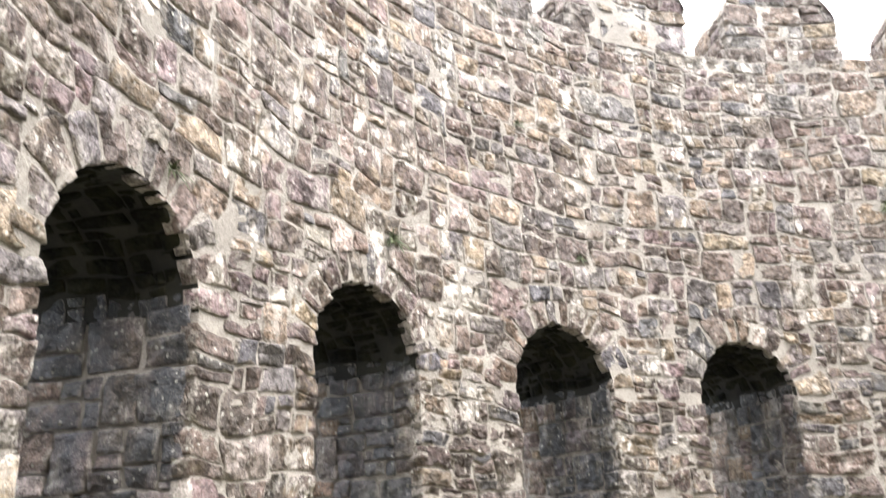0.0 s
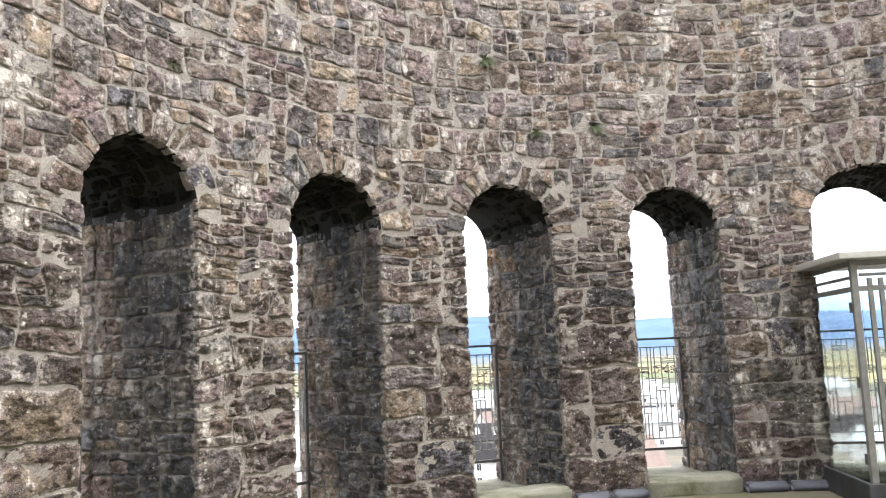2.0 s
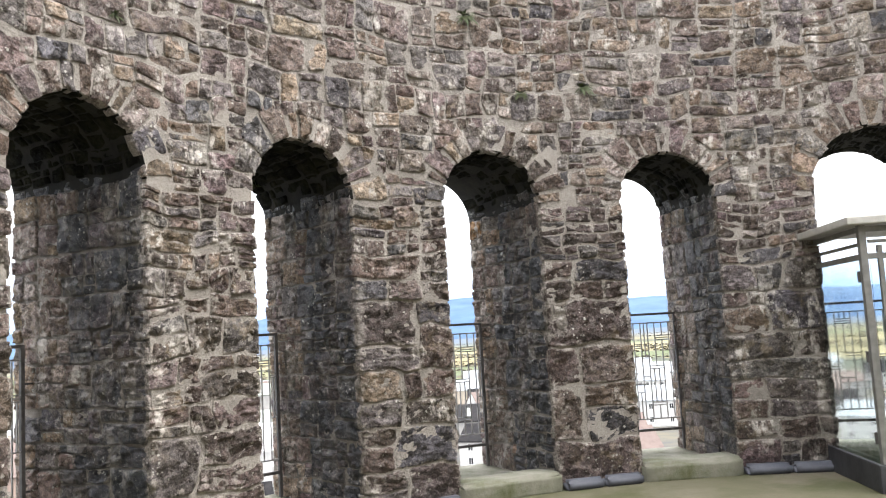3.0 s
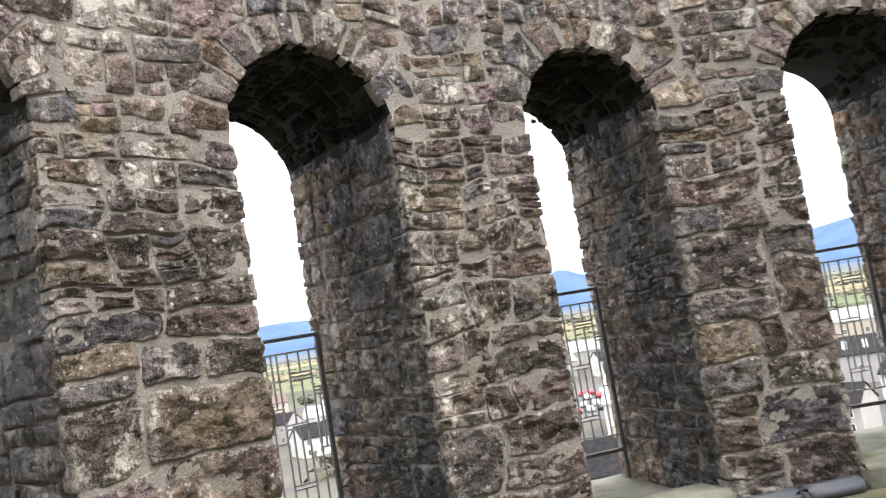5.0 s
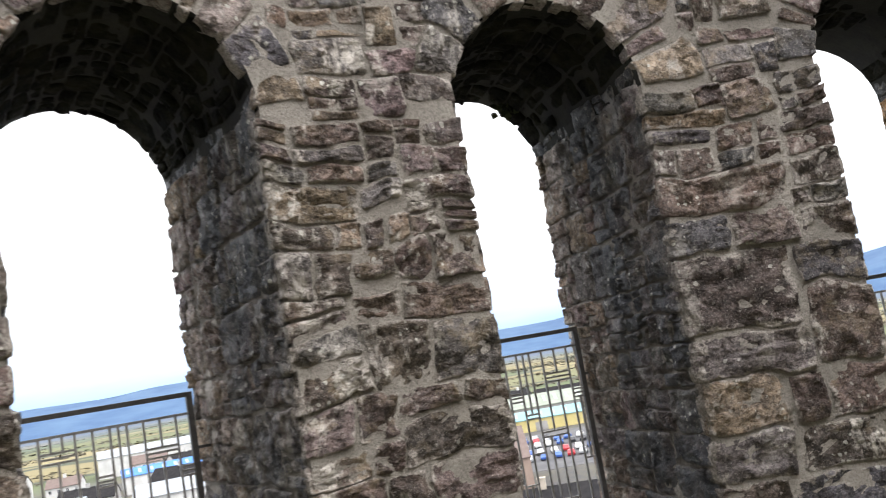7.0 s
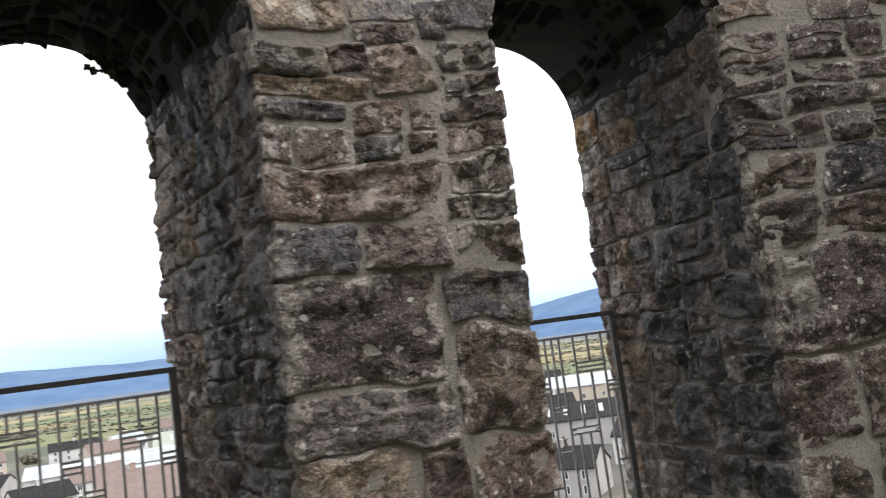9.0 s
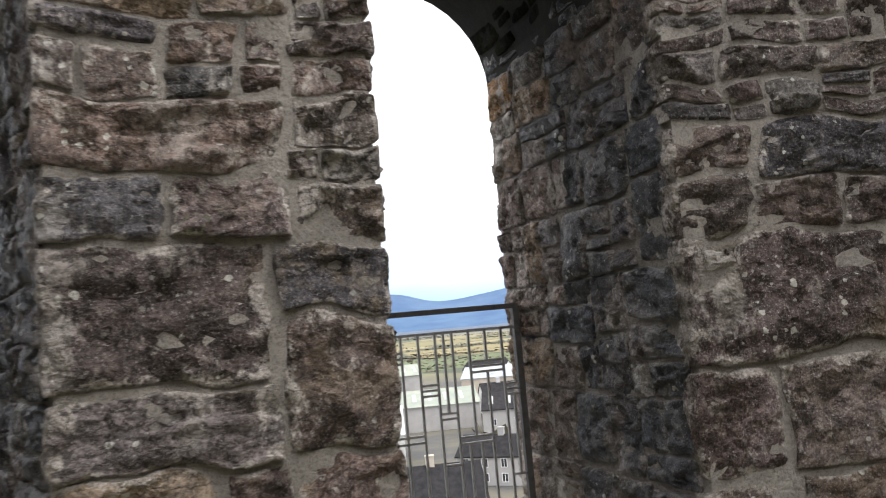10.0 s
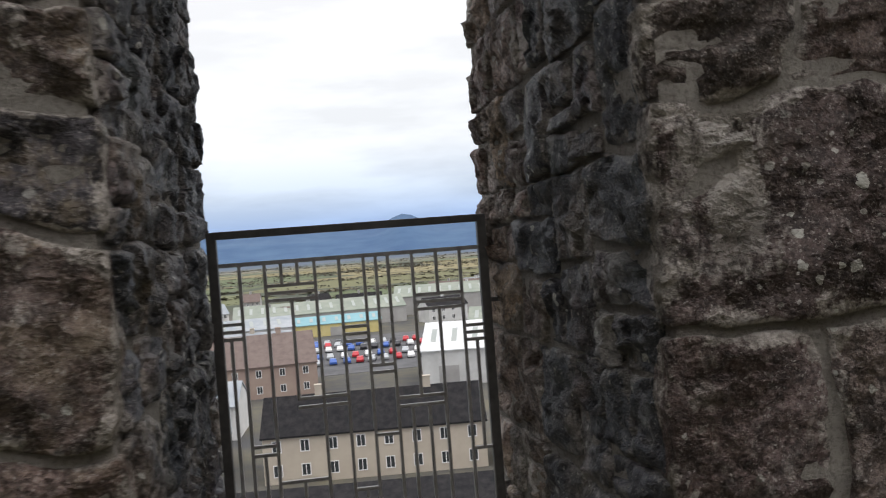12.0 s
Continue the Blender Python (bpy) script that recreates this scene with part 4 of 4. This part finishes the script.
# terrace below the tower, and the dark roof before it
house(12, 103, -7, 26, 9, 5.6, 3.6, RENDER_CREAM, ROOF_DARK, 8, 2, "cream rendered terrace with slate roof and small white windows", 2)
house(12, 76, -7, 34, 13, 2.4, 2.5, RENDER_GREY, ROOF_DARK, 0, 0, "low building with a broad black slate roof", 0)
house(33, 99, -12, 12, 9, 5.8, 3.4, RENDER_CREAM, ROOF_DARK, 4, 2, "cream house with slate roof at a terrace end", 1)
house(-11, 112, 8, 12, 9, 5.0, 3.0, RENDER_WHITE, ROOF_PALE, 3, 1, "white rendered house with pale sheet roof", 1)
house(-6, 165, 3, 26, 18, 6.0, 5.0, RENDER_TAN, ROOF_BROWN, 6, 2, "brown brick block with brown tiled roof", 2)
house(36, 158, -15, 20, 24, 6.5, 4.0, RENDER_WHITE, ROOF_WHITE, 0, 0, "tall white painted warehouse with sheet roof", 0, "warehouse")
house(62, 205, -15, 34, 26, 6, 3.0, RENDER_GREY, ROOF_GREEN, 0, 0, "grey warehouse with grey green sheet roof", 0, "warehouse")
house(12, 300, 2, 60, 26, 5.5, 3.5, RENDER_GREY, ROOF_GREEN, 0, 0, "long shed with grey green sheet roof", 0, "warehouse")
house(6, 272, 0, 48, 14, 3.8, 2.0, YELLOW, ROOF_TEAL, 0, 0, "long yellow-fronted trade unit with teal sheet roof", 0, "warehouse")
house(70, 320, -10, 60, 30, 7.0, 3.5, RENDER_GREY, ROOF_GREEN, 0, 0, "broad shed with weathered green roof", 0, "warehouse")
house(-22, 250, 6, 50, 22, 5.5, 2.5, RENDER_WHITE, ROOF_PALE, 0, 0, "white shed with pale blue-grey sheet roof", 0, "warehouse")
house(-105, 300, 25, 50, 22, 6.0, 2.0, RENDER_WHITE, ROOF_BLUE, 0, 0, "white retail shed with bright blue roof", 0, "warehouse")
house(-70, 215, 20, 40, 22, 6.0, 2.4, RENDER_WHITE, ROOF_PALE, 8, 1, "long white building with pale sheet roof", 0, "warehouse")
house(-150, 400, 25, 70, 30, 9.0, 3.0, RENDER_WHITE, ROOF_PALE, 0, 0, "large pale industrial shed", 0, "warehouse")
house(120, 255, -28, 50, 26, 7.0, 3.0, RENDER_CREAM, ROOF_PALE, 8, 1, "cream supermarket building with pale roof", 0, "warehouse")
house(85, 175, -24, 30, 18, 6.0, 3.0, RENDER_GREY, ROOF_DARK, 6, 1, "grey building with dark slate roof", 0, "warehouse")
house(190, 250, -38, 60, 30, 8.0, 3.0, RENDER_WHITE, ROOF_PALE, 8, 2, "white factory building with pale roof", 0, "warehouse")
house(140, 170, -40, 40, 18, 6.5, 3.0, RENDER_WHITE, ROOF_PALE, 8, 2, "white rendered block with pale roof", 0, "warehouse")
trng = np.random.default_rng(5)
walls, roofs = (RENDER_CREAM, RENDER_WHITE, RENDER_GREY, RENDER_WHITE), (ROOF_DARK, ROOF_BROWN, ROOF_DARK, ROOF_PALE)
taken = [(12, 103), (12, 80), (33, 99), (-11, 112), (-6, 170), (38, 168), (62, 215), (12, 310), (70, 330), (-22, 258), (-105, 310), (-70, 225), (-150, 410), (120, 265), (85, 182), (190, 262), (140, 178), (18, 222), (6, 279), (-12, 279), (24, 279)]
made = 0
while made < 115:
    a, dist = radians(trng.uniform(-62, 62)), trng.uniform(70, 430)
    x, y = dist * math.sin(a), dist * math.cos(a)
    if any(math.hypot(x - p, y - q) < 19 for p, q in taken) or abs(x - 17) < 22 and 190 < y < 262 or (abs(math.degrees(a) - 9) < 10 and dist < 275):
        continue
    taken.append((x, y))
    i = int(trng.integers(4))
    house(x, y, -math.degrees(a) + trng.uniform(-35, 35), trng.uniform(9, 20), trng.uniform(8, 11), trng.uniform(4.5, 6), trng.uniform(2.5, 3.6), walls[i], roofs[int(trng.integers(4))], 4, 2, ("cream", "white", "grey", "white")[i] + " rendered town house with pitched roof", 1)
    made += 1


def car(col):
    root = new("car")
    tagged(root, "parked " + col[0] + " car on the tarmac yard", "car", "parked cars in the yard")
    prof = [(-2.1, 0.3), (2.1, 0.3), (2.15, 0.75), (1.2, 0.9), (0.6, 1.4), (-1.1, 1.45), (-1.9, 0.95), (-2.15, 0.8)]
    bm = bmesh.new()
    side = [[bm.verts.new((x, s * (0.85 if z < 1 else 0.66), z)) for x, z in prof] for s in (-1, 1)]
    bm.faces.new(side[0])
    bm.faces.new(side[1][::-1])
    for i in range(len(prof)):
        bm.faces.new([side[0][i], side[0][i - 1], side[1][i - 1], side[1][i]])
    m, t, b = material("car_paint_" + col[0], 0.3)
    b.inputs["Base Color"].default_value = (*col[1], 1)
    finish(bm, "body", m, root, 0.05)
    bm = bmesh.new()
    box_mesh(bm, -1.3, 0.75, -0.79, 0.79, 0.98, 1.3)
    finish(bm, "windows", PANE, root, 0.03)
    for x in (-1.3, 1.3):
        for s in (-0.8, 0.8):
            bm = bmesh.new()
            bmesh.ops.create_cone(bm, cap_ends=True, segments=16, radius1=0.32, radius2=0.32, depth=0.2, matrix=Matrix.Translation((x, s, 0.32)) @ Matrix.Rotation(math.pi / 2, 4, "X"))
            finish(bm, "wheel", FELT, root, 0.02)
    return root


yard = bmesh.new()
box_mesh(yard, -8, 44, 186, 262, GROUND - 0.3, GROUND + 0.06)
tagged(finish(yard, "road", TARMAC), "grey tarmac yard between the buildings", "road", kind="structure")
paints = [("white", (0.7, 0.7, 0.7)), ("red", (0.45, 0.03, 0.04)), ("blue", (0.05, 0.12, 0.4)), ("silver", (0.4, 0.42, 0.44)), ("black", (0.03, 0.03, 0.035))]
models = [car(p) for p in paints]
for i, c in enumerate(models):
    c.matrix_world = pose(2 + i * 3.2, 244, GROUND + 0.06, 0, 0, 84)
for i in range(56):
    row, col = divmod(i, 14)
    copy_thing(models[int(trng.integers(5))], pose(2 + col * 3.1 + trng.uniform(-0.3, 0.3), (238, 228, 213, 203)[row], GROUND + 0.06, 0, 0, 84 + trng.uniform(-6, 6)))


# ---- trees and hedges of the plain ----
HEDGE = mottled("bare_hedge", (0.07, 0.065, 0.045), (0.11, 0.095, 0.065), 0.3, 0.95, 0.0)


def far_trees():
    """Scattered hedges and trees as tufts of many small clumps."""
    vs, fs = [], []
    r2 = np.random.default_rng(11)
    for _ in range(300):
        a, dist = radians(r2.uniform(-66, 66)), 150 + 1900 * r2.uniform() ** 1.4
        x0, y0 = dist * math.sin(a), dist * math.cos(a)
        if dist < 420 and any(math.hypot(x0 - p, y0 - q) < 22 for p, q in taken):
            continue
        far = dist > 450
        big = r2.uniform(1.2, 2.6) if far else r2.uniform(2.0, 4.5)
        line = -a + r2.normal(0, 0.12) if far else r2.uniform(0, math.pi)
        reach = r2.uniform(40, 160) if far else big
        for c in range(130 if far else 34):
            f = r2.uniform(-1, 1) * reach
            x, y = x0 + f * math.cos(line) + r2.normal(0, big * 0.35), y0 + f * math.sin(line) + r2.normal(0, big * 0.35)
            z, s = GROUND + abs(r2.normal(0.4, 0.25)) * big, big * r2.uniform(0.12, 0.3) * (1.5 if far else 1.0)
            q = r2.normal(0, s, (4, 3)) * ((2.4, 2.4, 0.6) if far else (1, 1, 1)) + (x, y, z)
            b = len(vs)
            vs += q.tolist()
            fs += [(b, b + 1, b + 2), (b, b + 2, b + 3), (b, b + 3, b + 1), (b + 1, b + 3, b + 2)]
    me = bpy.data.meshes.new("trees_and_hedges")
    me.from_pydata(vs, [], fs)
    me.materials.append(HEDGE)
    tagged(new("trees_and_hedges", me), "bare winter trees and hedges scattered over the plain", "trees", kind="stuff")


far_trees()

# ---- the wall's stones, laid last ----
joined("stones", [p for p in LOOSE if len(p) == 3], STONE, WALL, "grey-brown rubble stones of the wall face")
joined("jamb_stones", [p[:3] for p in LOOSE if p[3:] == ("damp",)], STONE_DARKER, WALL, "dark blue-grey rubble stones of the jambs")
joined("vault_stones", [p[:3] for p in LOOSE if p[3:] == ("soot",)], STONE_VAULT_SHADE, WALL, "mossy blackened stones under the arches, shade included in the colour")
for v, f, c, mat in SINGLE:
    me = mesh_of("stone", v, f, mat, c)
    consistent(me)
    new("stone", me).parent = WALL
